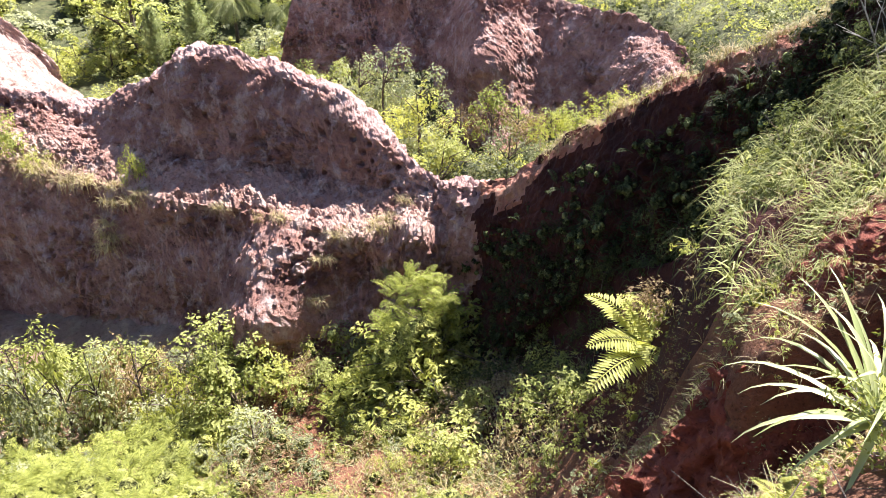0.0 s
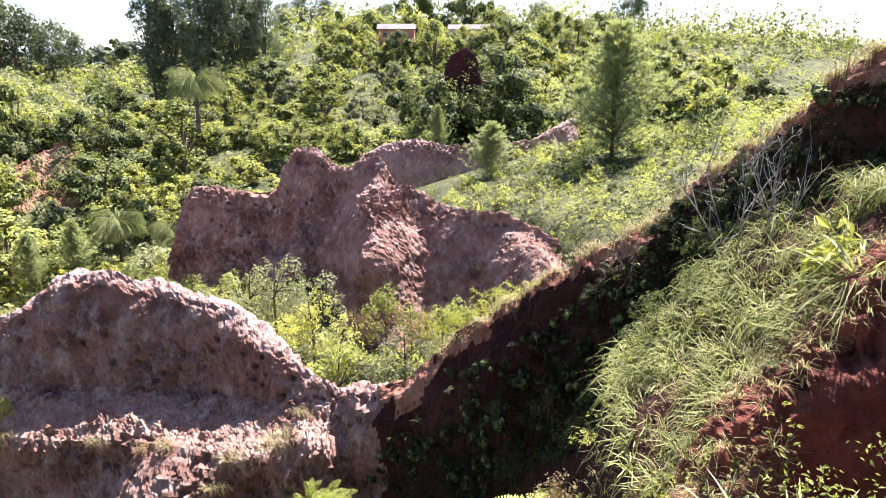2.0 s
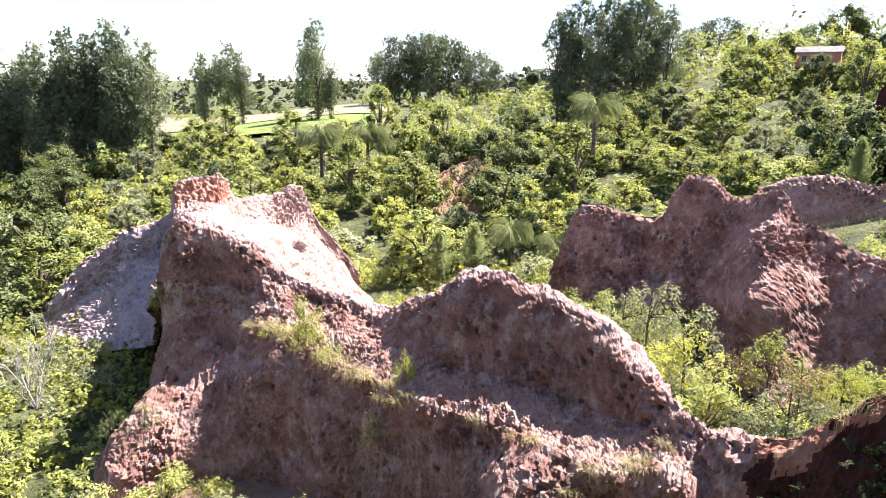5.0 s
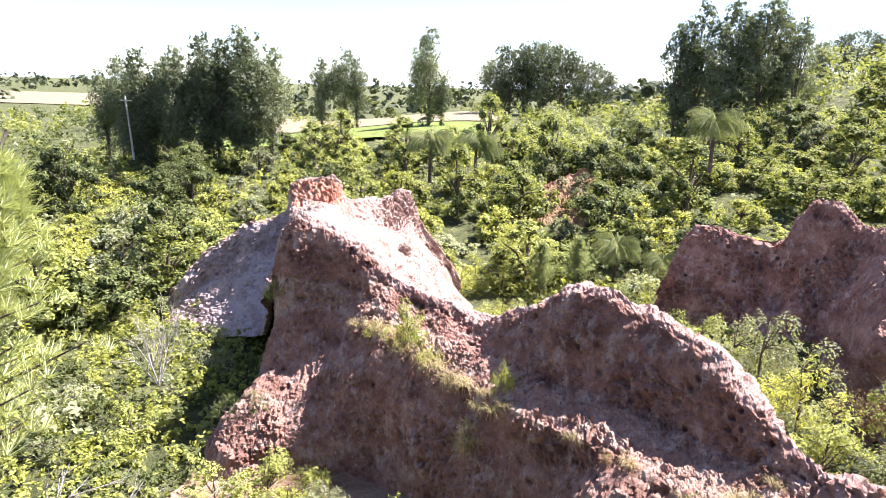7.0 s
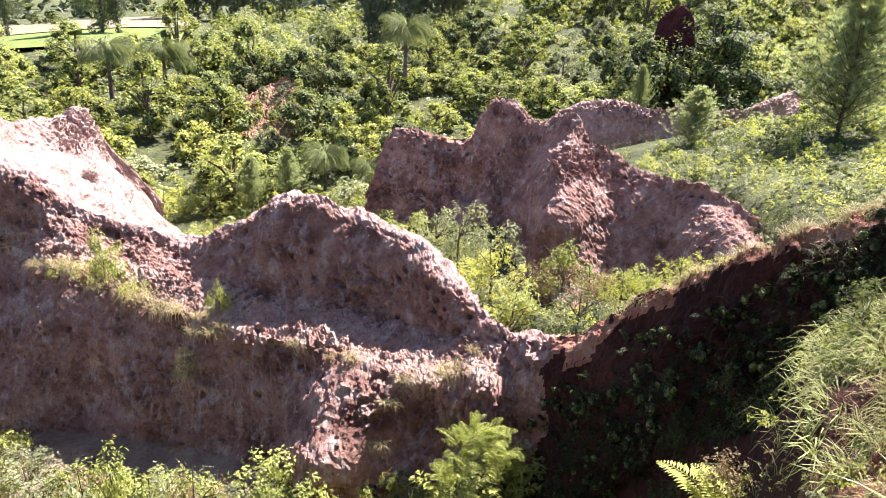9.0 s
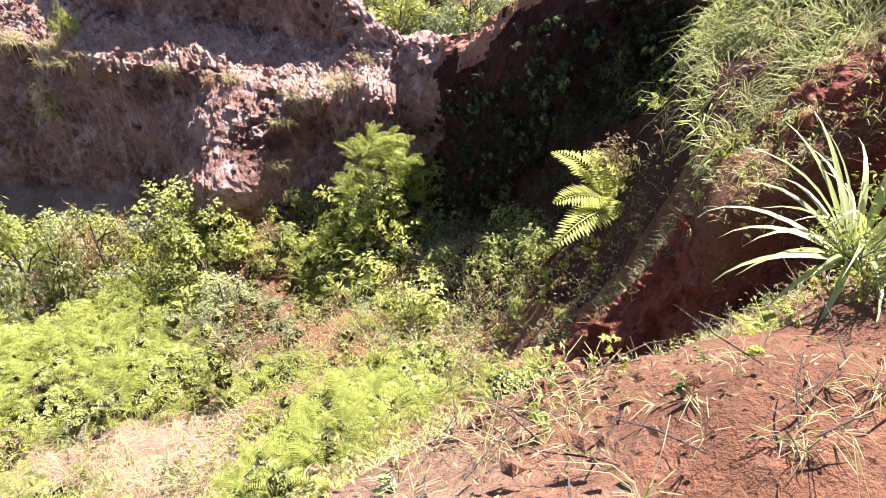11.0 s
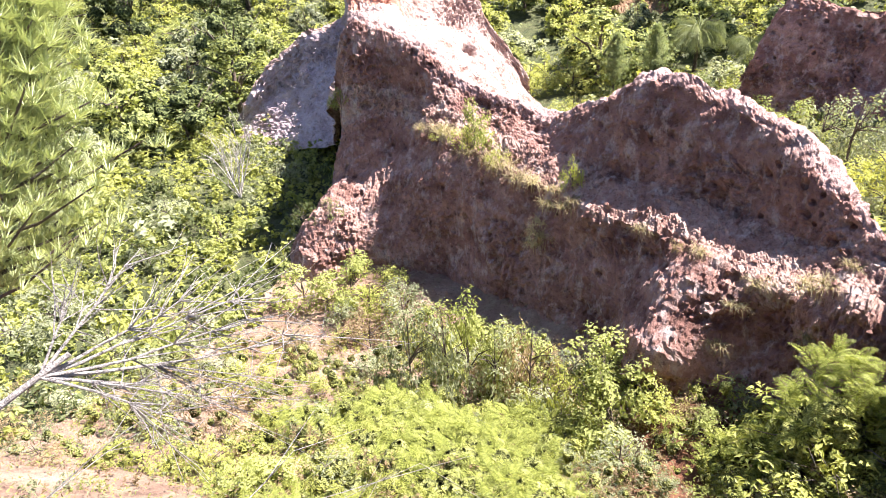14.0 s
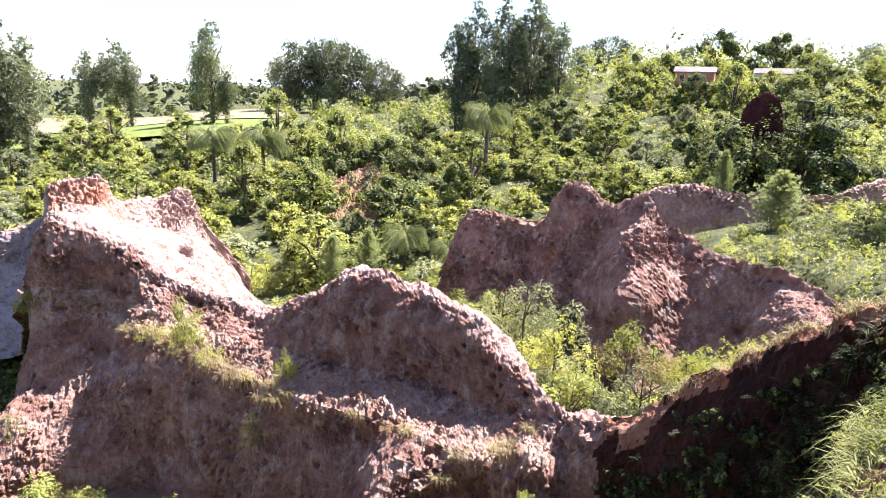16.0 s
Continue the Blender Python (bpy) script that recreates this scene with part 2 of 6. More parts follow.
def ground(x, y):
    x, y = np.broadcast_arrays(np.asarray(x, float), np.asarray(y, float))
    edge = 1.2 + 0.12 * np.abs(x - 0.5) - 0.5 * step(-3, -9, x) + 0.35 * step(-0.3, 0.4, x) * step(2.4, 1.4, x)
    s = y - edge
    bank = np.interp(s, [-8, -1.6, -0.9, -0.3, 0.2, 0.8, 1.4, 3.6, 5.8, 7.1, 10.5, 13, 15], [-1.2, -1.6, -1.8, -2.5, -3.6, -4.8, -6.1, -8.5, -10.3, -11.0, -12.7, -13.7, -14.3])
    d = rim_x(y) - x
    # a grassy spur falls away from the rim, with a steep side over the gully
    slope = -1.82 + 0.85 * (x - 6.23) - 0.75 * (y - 2.48)
    slope = np.minimum(slope, rim_z(y) - 2.6 * np.clip(d, 0, 0.6) - 2.1 * step(5.0, 6.4, y) * np.clip((d - 0.3) / 0.9, 0, 1))
    q = np.interp(y, [2.5, 3.1, 5.0, 5.6, 6.5, 9, 12], [4.2, 4.35, 5.8, 6.5, 7.0, 7.0, 6.5]) - x
    slope = slope + np.interp(q, [0, 0.35, 0.8, 2.5, 6], [0, -1.5, -2.3, -2.8, -4.4])
    spur = 2.75 + 0.42 * (5.0 - x) * step(8, 4, x) * 0.5 + 0.08 * np.sin(x * 2.3)
    cut = 2.6 * step(spur + 0.05, spur - 0.45, y) * step(9.5, 7.0, x)
    d_foot = 12.4 + 0.66 * (5.2 - x) - y
    bank = bank + 1.25 * step(3.6, 0.3, d_foot) * (0.35 + 0.65 * step(-5, 0.5, x)) * step(7, 4.5, x) * step(-14, -9, x)
    z = np.maximum(bank, slope - cut)
    behind = basin(x, y)
    w = step(0.0, 3.5, -d)
    right = rim_z(y) * (1 - w) + np.where(y < 8, np.maximum(behind, 0.2 - 0.75 * np.maximum(y - 3, 0)), behind) * w
    z = np.where(d < 0, right, z)
    # past the main ridge the ground is the basin
    b = step(14.5, 19, y + 0.55 * (x - 4))
    z = z * (1 - b) + behind * b
    left = step(-9, -16, x)
    return z * (1 - left * (1 - b)) + left * (1 - b) * np.maximum(np.minimum(z, -9.5 - 0.25 * y), -14.3)


def graded(lo, hi, fine, far_lo, far_hi, growth=1.12):
    core = list(np.arange(lo, hi + 1e-6, fine))
    d, up = fine, []
    p = hi
    while p < far_hi:
        d *= growth
        p += d
        up.append(p)
    d, dn, p = fine, [], lo
    while p > far_lo:
        d *= growth
        p -= d
        dn.append(p)
    return np.array(dn[::-1] + core + up)


def finer(g, lo, hi):
    """The same steps, halved between lo and hi."""
    return np.sort(np.concatenate([g, ((g[1:] + g[:-1]) / 2)[(g[1:] < hi) & (g[:-1] > lo)]]))


gx, gy = finer(graded(-14, 15, 0.2, -2500, 2500), -4, 7), finer(graded(-3, 24, 0.2, -60, 3500), 0, 5)
GX, GY = np.meshgrid(gx, gy, indexing="ij")
GZ = ground(GX, GY)
P3 = np.stack([GX, GY, GZ], -1)
near = step(60, 20, np.hypot(GX, GY))
P3[..., 2] += near * (0.16 * fbm(P3 * 0.9, 4, 3) + 0.06 * fbm(P3 * 3.5, 3, 9, 0.6)) + (1 - near) * 0.4 * fbm(P3 * 0.12, 3, 5)
gf = grid_faces(len(gx), len(gy))
mid = P3.reshape(-1, 3)[gf[:, 0]]
turf = (mid[:, 1] > 26) | (mid[:, 0] < -13) | ((mid[:, 0] - rim_x(mid[:, 1]) > 0.6) & (mid[:, 1] > 4))
# soil just below the rim takes the red with shade painted in
tagged(new("ground", raw_mesh("ground", P3.reshape(-1, 3), gf, [SOIL, TURF, RED_SHADED], True, np.where((rim_x(mid[:, 1]) - mid[:, 0] > 0) & (rim_x(mid[:, 1]) - mid[:, 0] < 4.4) & (mid[:, 1] > 2.2) & (mid[:, 1] < 13), 2, turf))),
       "reddish soil of an eroded gully and valley", "ground", kind="structure")


# ---------------------------------------------------------------- clay ridges
def spline(keys, n):
    """A smooth line through keys, at n even steps of the key number."""
    k = np.asarray(keys, float)
    t = np.linspace(0, len(k) - 1, n)
    i = np.clip(t.astype(int), 0, len(k) - 2)
    f = (t - i)[:, None]
    p0, p1, p2, p3 = (k[np.clip(i + o, 0, len(k) - 1)] for o in (-1, 0, 1, 2))
    m1, m2 = (p2 - p0) * 0.5, (p3 - p1) * 0.5
    return (2 * f**3 - 3 * f**2 + 1) * p1 + (f**3 - 2 * f**2 + f) * m1 + (-2 * f**3 + 3 * f**2) * p2 + (f**3 - f**2) * m2


def ridge(name, lines, rows, n, rough, back, seed, label, cat, pieces, top_rough=0.12, pits=(), clods=(), burrows=0, scree=(), lip=0):
    """A wall of clay lofted between lines: crest first, foot last. back: how far the rear foot lies behind the crest, and how deep.
    pieces: the names and materials of its parts, from the rear slope down to the foot. clods: rows where the clay crumbles."""
    L = [spline(k, n) for k in lines]
    crest, foot = L[0], L[-1]
    out = foot - crest
    out[:, 2] = 0
    ker = np.ones(25) / 25
    for ax in (0, 1):
        out[:, ax] = np.convolve(np.pad(out[:, ax], 12, mode="edge"), ker, mode="valid")
    out /= np.linalg.norm(out, axis=1, keepdims=True) + 1e-9
    tip = np.stack([np.arange(n) * 0.045, np.zeros(n), np.zeros(n) + seed], 1)
    L[0] = crest + np.array([0, 0, 1.0]) * (top_rough * fbm(tip, 4, seed, 0.55))[:, None]
    rear = crest - out * back[0] + np.array([0, 0, -back[1]])
    shoulder = crest - out * 0.45 + np.array([0, 0, -0.14])
    brow = (crest + L[0]) / 2 + out * 0.22 + np.array([0, 0, -0.2])
    V, edges = [np.linspace(rear, shoulder, 16)[:-1], np.linspace(shoulder, L[0], 9)[:-1], np.linspace(L[0], brow, 7)[:-1]], [0, 27]
    for p, q, k in zip([brow] + L[1:-1], L[1:], [rows[0] - 6] + list(rows[1:])):
        V.append(np.linspace(p, q, k)[:-1])
        edges.append(edges[-1] + (k - 1 if len(edges) > 2 else k + 1))
    V.append(L[-1][None])
    V = np.concatenate(V, 0).transpose(1, 0, 2).copy()
    nv = V.shape[1]
    edges[-1] = nv - 1
    du, dv = np.gradient(V, axis=0), np.gradient(V, axis=1)
    N = np.cross(dv, du)
    N /= np.linalg.norm(N, axis=-1, keepdims=True) + 1e-9
    flip = np.sign((N * (out[:, None] + np.array([0, 0, 0.4]))).sum(-1).mean())
    N *= flip
    row = np.arange(nv)[None, :] + np.zeros((n, 1))
    rough_at = np.full((n, nv), 0.09)
    wave = 9.0 * fbm(V * np.array([0.5, 0.5, 0.0]), 3, seed + 44)
    for at, spread, much in clods:
        rough_at = np.maximum(rough_at, much * np.exp(-(((row - at - wave) / spread) ** 2)) * (0.35 + 0.65 * step(-0.5, 0.4, fbm(V * 0.9, 2, seed + 48))))
    for px, py, pz, rr, much in scree:
        rough_at = np.maximum(rough_at, much * np.exp(-(((V - np.array([px, py, pz])) ** 2).sum(-1) / rr**2)))
    patch = step(0.2, 0.6, fbm(V * 0.6, 3, seed + 30))
    calm = 1 - 0.75 * np.exp(-(((row - 25) / 6.0) ** 2))
    lump = 0.60 * fbm(V * np.array([0.4, 0.4, 0.28]), 3, seed) + 0.16 * fbm(V * np.array([1.5, 1.5, 0.35]), 3, seed + 7)
    crumb = 0.5 - 1.25 * np.abs(fbm(V * np.array([3.4, 3.4, 2.2]), 4, seed + 20, 0.7))
    fine = fbm(V * 7.0, 2, seed + 60, 0.7)
    off = rough * (calm * lump + (rough_at + 0.22 * patch) * crumb + (0.05 + 0.45 * rough_at + 0.10 * patch) * fine)
    for px, py, pz, rh, rv, deep in pits:
        h2 = ((V[..., 0] - px) ** 2 + (V[..., 1] - py) ** 2) / rh**2 + ((V[..., 2] - pz) / rv) ** 2
        off = off - deep * np.exp(-(h2**2))
    br = np.random.default_rng(seed)
    for _ in range(burrows):
        i, j = int(br.integers(20, n - 20)), int(br.integers(30, nv - 10))
        h2 = ((V[i - 8 : i + 9, j - 8 : j + 9] - V[i, j]) ** 2).sum(-1) / br.uniform(0.05, 0.10) ** 2
        off[i - 8 : i + 9, j - 8 : j + 9] -= br.uniform(0.12, 0.3) * np.exp(-(h2**2))
    V += N * off[..., None]
    F = grid_faces(n, nv)
    if flip < 0:
        F = F[:, ::-1]
    root = tagged(new(name), label, cat)
    at_face = V.reshape(-1, 3)[F[:, 0]]
    face_row = np.arange(len(F)) % (nv - 1) + np.where(np.arange(len(F)) % (nv - 1) > nv - 4, 0, 5.0 * fbm(at_face * 1.3, 4, seed + 70, 0.65))
    face_col = np.clip(np.arange(len(F)) // (nv - 1) / n + 0.02 * fbm(at_face * 1.1, 3, seed + 71), 0, 0.999)
    # lip: rows by which the first piece, such as a painted lit top, reaches over the brow
    edges[1] += lip
    bands = list(zip(edges[:-1], edges[1:]))
    for nm, mat, band, c0, c1 in [p if len(p) > 3 else (p[0], p[1], k, 0, 1) for k, p in enumerate(pieces)]:
        lo, hi = bands[band]
        keep = (face_row >= (lo if lo else -99)) & (face_row < hi) & (face_col >= c0) & (face_col < c1)
        used, inv = np.unique(F[keep], return_inverse=True)
        o = new(nm, raw_mesh(nm, V.reshape(-1, 3)[used], inv.reshape(-1, 4), [mat], False))
        o.parent = root
    return root, V


CREST = [(6.35, 13.2, -7.75), (5.85, 14.75, -7.75), (5.1, 16.2, -7.15), (4.2, 17.7, -6.45), (2.8, 19.4, -6.1), (1.0, 20.4, -5.8), (0.0, 21.3, -6.6),
         (-1.9, 22.7, -7.9), (-3.9, 24.0, -7.75), (-5.9, 25.0, -7.5), (-7.4, 25.7, -6.3), (-9.0, 25.9, -5.55), (-10.5, 25.8, -5.45), (-11.5, 26.6, -8.4), (-12.0, 29.0, -11)]
INNER = [(6.2, 13.0, -8.2), (5.5, 14.3, -8.35), (4.6, 15.3, -8.7), (3.5, 16.6, -8.8), (2.0, 18.1, -8.9), (0.2, 19.3, -9.0), (-0.9, 20.2, -9.0),
         (-2.7, 21.4, -8.9), (-4.5, 22.6, -8.7), (-6.4, 23.8, -8.3), (-8.0, 24.7, -8.2), (-9.5, 25.0, -8.0), (-11.0, 24.9, -8.0), (-11.9, 26.0, -10), (-12.4, 28.8, -12)]
OUTER = [(6.0, 12.6, -8.5), (5.1, 13.3, -8.4), (4.0, 13.7, -9.0), (2.8, 14.9, -9.0), (1.3, 16.6, -9.15), (-0.5, 18.0, -9.25), (-1.5, 18.9, -9.2),
         (-3.1, 20.3, -9.1), (-4.9, 21.8, -8.9), (-6.8, 23.2, -8.6), (-8.2, 24.3, -8.5), (-9.8, 24.7, -8.5), (-11.2, 24.5, -9.0), (-12.2, 25.5, -11), (-12.8, 28.5, -13)]
FOOT = [(5.5, 11.6, -13.5), (4.5, 12.2, -14), (3.4, 12.7, -14.4), (2.3, 13.6, -14.6), (0.8, 15.1, -14.4), (-0.9, 16.3, -14.4), (-2.3, 17.0, -14.5),
        (-4.0, 17.8, -14.5), (-5.8, 18.8, -14.5), (-7.6, 19.8, -14.5), (-9.2, 20.2, -14.5), (-10.6, 20.4, -14.5), (-12.2, 20.6, -14.5), (-13.6, 23.0, -15), (-14.2, 27.5, -15)]
INNER, OUTER = np.array(INNER), np.array(OUTER)
FOOT = [(f[0], f[1] + float(np.interp(f[0], [-14, -12, -9.5, -6, -2, 1], [0.4, 0.3, 0.7, 2.0, 0.8, 0])), f[2]) for f in FOOT]
steep = np.array([1, 1, 0])
CR = np.array(CREST)
west = step(-5.5, -8.5, CR[:, :1])
INNER = INNER - (0.3 + 0.35 * west) * (INNER - CR) * steep + np.array([0, 0, 0.15])
OUTER = OUTER - (0.16 + 0.34 * west) * (OUTER - CR) * steep + np.array([0, 0, -0.25])
east = step(-1.5, 1.5, CR[:, :1])
BELOW = OUTER + (0.36 - 0.1 * west + 0.24 * east) * (np.array(FOOT) - OUTER) * steep + np.array([0, 0, -1.35]) - (0.7 * west + 1.0 * east) * np.array([0, 0, 1])
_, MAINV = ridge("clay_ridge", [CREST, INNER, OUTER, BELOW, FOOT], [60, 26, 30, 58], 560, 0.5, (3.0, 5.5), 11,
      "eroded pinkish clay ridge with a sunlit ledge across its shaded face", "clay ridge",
      [("rear_slope", CLAY_LIT), ("upper_face", CLAY), ("ledge", LEDGE_LIT), ("slope_below", CLAY), ("lower_face", CLAY)], 0.15, [(5.0, 13.3, -9.2, 0.9, 0.8, -0.6), (-10.8, 22.0, -12.8, 1.8, 2.4, -0.4), (1.5, 15.3, -11.0, 1.5, 1.9, -0.9), (1.9, 14.6, -12.4, 1.4, 1.5, -0.6), (3.6, 14.0, -9.9, 0.6, 0.9, 0.35), (-3.5, 18.4, -11.2, 0.9, 2.2, -0.45), (-6.3, 20.6, -11.5, 0.8, 2.4, 0.5), (-1.6, 17.0, -11.8, 0.7, 1.8, 0.35), (-0.9, 17.9, -9.6, 1.0, 0.6, -0.25)],
      [(88, 12, 0.2), (108, 13, 0.24), (128, 14, 0.12), (145, 20, 0.08), (27, 8, 0.12)], 170, [(2.6, 14.4, -9.7, 0.9, 0.4), (2.9, 13.6, -10.8, 0.9, 0.38), (2.9, 13.2, -12.0, 0.9, 0.3), (1.6, 15.8, -9.6, 0.8, 0.25), (5.0, 13.4, -8.9, 0.7, 0.2), (-10.6, 21.6, -12.8, 2.0, 0.14)])


def crumbs(name, at, count, lo, hi, mat, label, r):
    """Loose clods: small uneven lumps lying on a slope."""
    P = at[r.integers(0, len(at), count)]
    D = np.array([(0, 0, 1), (1, 0, 0.1), (0.3, 0.95, -0.1), (-0.8, 0.6, 0.1), (-0.8, -0.6, -0.1), (0.3, -0.95, 0.1), (0, 0, -1)], float)
    T = np.array([(0, 1, 2), (0, 2, 3), (0, 3, 4), (0, 4, 5), (0, 5, 1), (6, 2, 1), (6, 3, 2), (6, 4, 3), (6, 5, 4), (6, 1, 5)])
    s = lo + (hi - lo) * r.random((count, 1, 1)) ** 3
    ang = r.uniform(0, 6.283, count)
    c, d = np.cos(ang), np.sin(ang)
    V = np.stack([D[None, :, 0] * c[:, None] - D[None, :, 1] * d[:, None], D[None, :, 0] * d[:, None] + D[None, :, 1] * c[:, None], np.repeat(D[None, :, 2], count, 0)], -1)
    V = V * s * r.uniform(0.6, 1.25, (count, 7, 1)) * np.array([1, 1, 0.8]) + P[:, None] + np.array([0, 0, 1]) * s * 0.3
    F = T[None] + 7 * np.arange(count)[:, None, None]
    tagged(new(name, raw_mesh(name, V.reshape(-1, 3), F.reshape(-1, 3), [mat], False)), label, "clods", kind="stuff")


rc = np.random.default_rng(19)
crumbs("clay_clods", np.concatenate([MAINV[20:330, 84:128].reshape(-1, 3), MAINV[110:240, 100:165].reshape(-1, 3), MAINV[330:470, 150:185].reshape(-1, 3)]), 2300, 0.02, 0.09, CLAY, "loose crumbs and clods of clay on the ledge", rc)
crumbs("clay_clods", MAINV[:500, 30:180].reshape(-1, 3), 1500, 0.015, 0.07, CLAY, "small chips of clay stuck to the face", rc)
TOWER = [(-24, 37.2, -14), (-20.8, 38.5, -10.3), (-17.9, 39.2, -8.5), (-16.3, 39.4, -7.6), (-15.8, 39.5, -5.8), (-13.3, 40.2, -5.75), (-12.7, 41.3, -7.1), (-10.8, 43.8, -7.4), (-9.9, 45.2, -7.1), (-8.6, 45.6, -9.4), (-6.0, 45.5, -13)]
TFOOT = [(-24, 35.4, -15), (-20.2, 34.6, -15), (-16.8, 33.4, -14.0), (-14.6, 32, -13), (-12, 26.8, -9), (-10.3, 27.0, -8), (-8.5, 28.0, -9), (-6.4, 31, -12), (-5.6, 36, -13.5), (-5, 40, -14), (-4, 43, -14.5)]
ridge("clay_tower", [TOWER, list(np.array(TOWER) * 0.9 + np.array(TFOOT) * 0.1 + np.array([0, 0, -1.1])), TFOOT], [22, 90], 260, 0.6, (5.0, 8.0), 31,
      "pale sunlit clay tower with a red cap and a slot hollow", "clay tower",
      [("rear_slope", PALE, 0, 0, 1), ("cap", REDCAP, 1, 0.36, 0.55), ("shoulder", GREYCLAY, 1, 0, 0.36), ("brow", PALE, 1, 0.55, 1), ("shoulder", GREYCLAY, 2, 0, 0.27), ("face", PALE, 2, 0.27, 1)], 0.3, [(-7.6, 35.0, -8.7, 0.45, 1.0, 1.1), (-8.0, 36.9, -9.2, 0.45, 1.0, 1.1), (-8.4, 38.8, -9.7, 0.45, 1.0, 1.1), (-8.8, 40.7, -10.1, 0.45, 1.0, 1.1)], [(34, 14, 0.25), (70, 40, 0.1)], 30)

BACK = [(5.80, 35.00, -10.31), (7.47, 35.50, -6.95), (9.80, 34.00, -6.64), (10.81, 33.00, -6.43), (11.36, 32.80, -5.37), (11.97, 32.50, -4.31), (12.57, 31.50, -4.54), (13.29, 30.50, -5.40), (14.07, 28.20, -4.62), (15.12, 27.00, -5.87), (15.99, 24.50, -6.35), (16.53, 21.50, -6.38), (17.24, 19.00, -6.84), (16.55, 16.40, -7.85)]
BMID = [(6.10, 34.80, -9.12), (7.02, 34.40, -9.16), (8.88, 33.40, -8.90), (10.07, 32.60, -8.88), (10.70, 31.80, -8.49), (11.16, 31.00, -8.09), (11.87, 30.20, -8.01), (12.37, 28.60, -7.73), (12.63, 25.80, -7.16), (14.50, 24.90, -7.97), (15.41, 22.90, -8.12), (15.69, 20.50, -7.43), (15.64, 18.30, -6.77), (14.98, 15.80, -7.81)]
BFOOT = [(5.73, 35.00, -10.90), (6.71, 34.00, -11.39), (7.99, 32.00, -11.61), (9.12, 30.20, -11.54), (9.81, 29.00, -11.57), (10.40, 28.00, -11.63), (10.85, 26.80, -12.13), (10.97, 24.60, -12.13), (11.53, 22.00, -11.48), (13.25, 21.40, -11.54), (14.33, 19.80, -10.57), (14.55, 18.20, -9.14), (14.67, 17.00, -7.51), (14.17, 15.00, -8.38)]
ridge("clay_ridge", [BACK, BMID, BFOOT], [70, 70], 460, 0.45, (3.5, 4.0), 51, "eroded clay ridge with a jagged crest behind a green hollow", "clay ridge",
      [("rear_slope", CLAY), ("upper_face", CLAY), ("lower_face", CLAY)], 0.3, [(12.5, 24.6, -8.6, 0.8, 2.0, -0.35), (10.6, 31.4, -8.6, 0.5, 2.4, 0.6), (14.3, 20.6, -8.0, 0.8, 0.6, 0.9), (14.9, 22.4, -7.4, 0.4, 0.7, 0.5)],
      [(100, 30, 0.12), (60, 40, 0.1), (24, 6, 0.15)], 110, [(14.2, 27.0, -6.2, 0.8, 0.2)])

RIM = [(6.0, 13.9, -8.0), (6.95, 12.0, -6.9), (7.5, 10.7, -5.4), (7.9, 9.35, -4.25), (8.45, 7.9, -3.1), (8.9, 6.8, -2.15), (9.0, 5.9, -1.3), (9.0, 4.6, -0.05), (9.6, 3.0, 0.3)]
RFOOT = [(4.9, 12.4, -13.5), (5.6, 11.1, -11.5), (6.2, 9.8, -9.6), (6.8, 8.7, -7.9), (7.4, 7.3, -6.2), (7.9, 6.4, -4.6), (8.1, 5.6, -3.6), (8.2, 4.4, -2.4), (8.8, 2.9, -1.6)]
_, RIMV = ridge("red_scarp", [RIM, RFOOT], [56], 300, 0.45, (1.5, 2.4), 71, "red soil scarp along the gully rim, face darkened for shade", "scarp", [("top", CLAY_LIT, 0, 0, 0.08), ("top", RIM_LIT, 0, 0.08, 1), ("face", CLAY, 1, 0, 0.09), ("face", RED_SHADED, 1, 0.09, 1)], 0.12, (), [(28, 8, 0.12), (55, 25, 0.3)], lip=3)
REDEARTH = earth("red_earth", (0.10, 0.028, 0.019), (0.19, 0.055, 0.034), (0.29, 0.10, 0.062), (0.22, 0.08, 0.05))
SPUR = [(8.6, 1.7, -0.45), (7.3, 2.1, -1.1), (6.25, 2.5, -1.84), (5.73, 2.72, -2.3), (5.19, 2.97, -2.84), (4.72, 3.08, -3.5), (4.4, 3.15, -4.1), (4.0, 3.3, -5.2), (3.6, 3.6, -6.6)]
SFOOT = [(8.4, 1.0, -1.6), (7.0, 1.4, -2.7), (5.9, 1.75, -3.6), (5.3, 1.95, -4.1), (4.75, 2.2, -4.5), (4.25, 2.4, -5.1), (3.95, 2.5, -5.7), (3.6, 2.8, -6.4), (3.3, 3.2, -7.4)]
_, SPURV = ridge("red_scarp", [SPUR, SFOOT], [56], 260, 0.42, (0.8, 0.35), 81, "red soil scarp at the end of the grassy spur", "scarp", [("top", REDEARTH), ("face", REDEARTH)], 0.08, (), [(24, 9, 0.5), (48, 14, 0.25)])
# maroon earth made very dark: the cliff's shade is put into its colour
MAROON_SHADED = earth("maroon_soil_shaded", (0.03, 0.009, 0.010), (0.06, 0.015, 0.016), (0.09, 0.025, 0.024), (0.07, 0.02, 0.02))
SCAR = earth("scar_soil", (0.12, 0.09, 0.045), (0.24, 0.14, 0.085), (0.32, 0.19, 0.13), (0.15, 0.16, 0.07), 3.0)
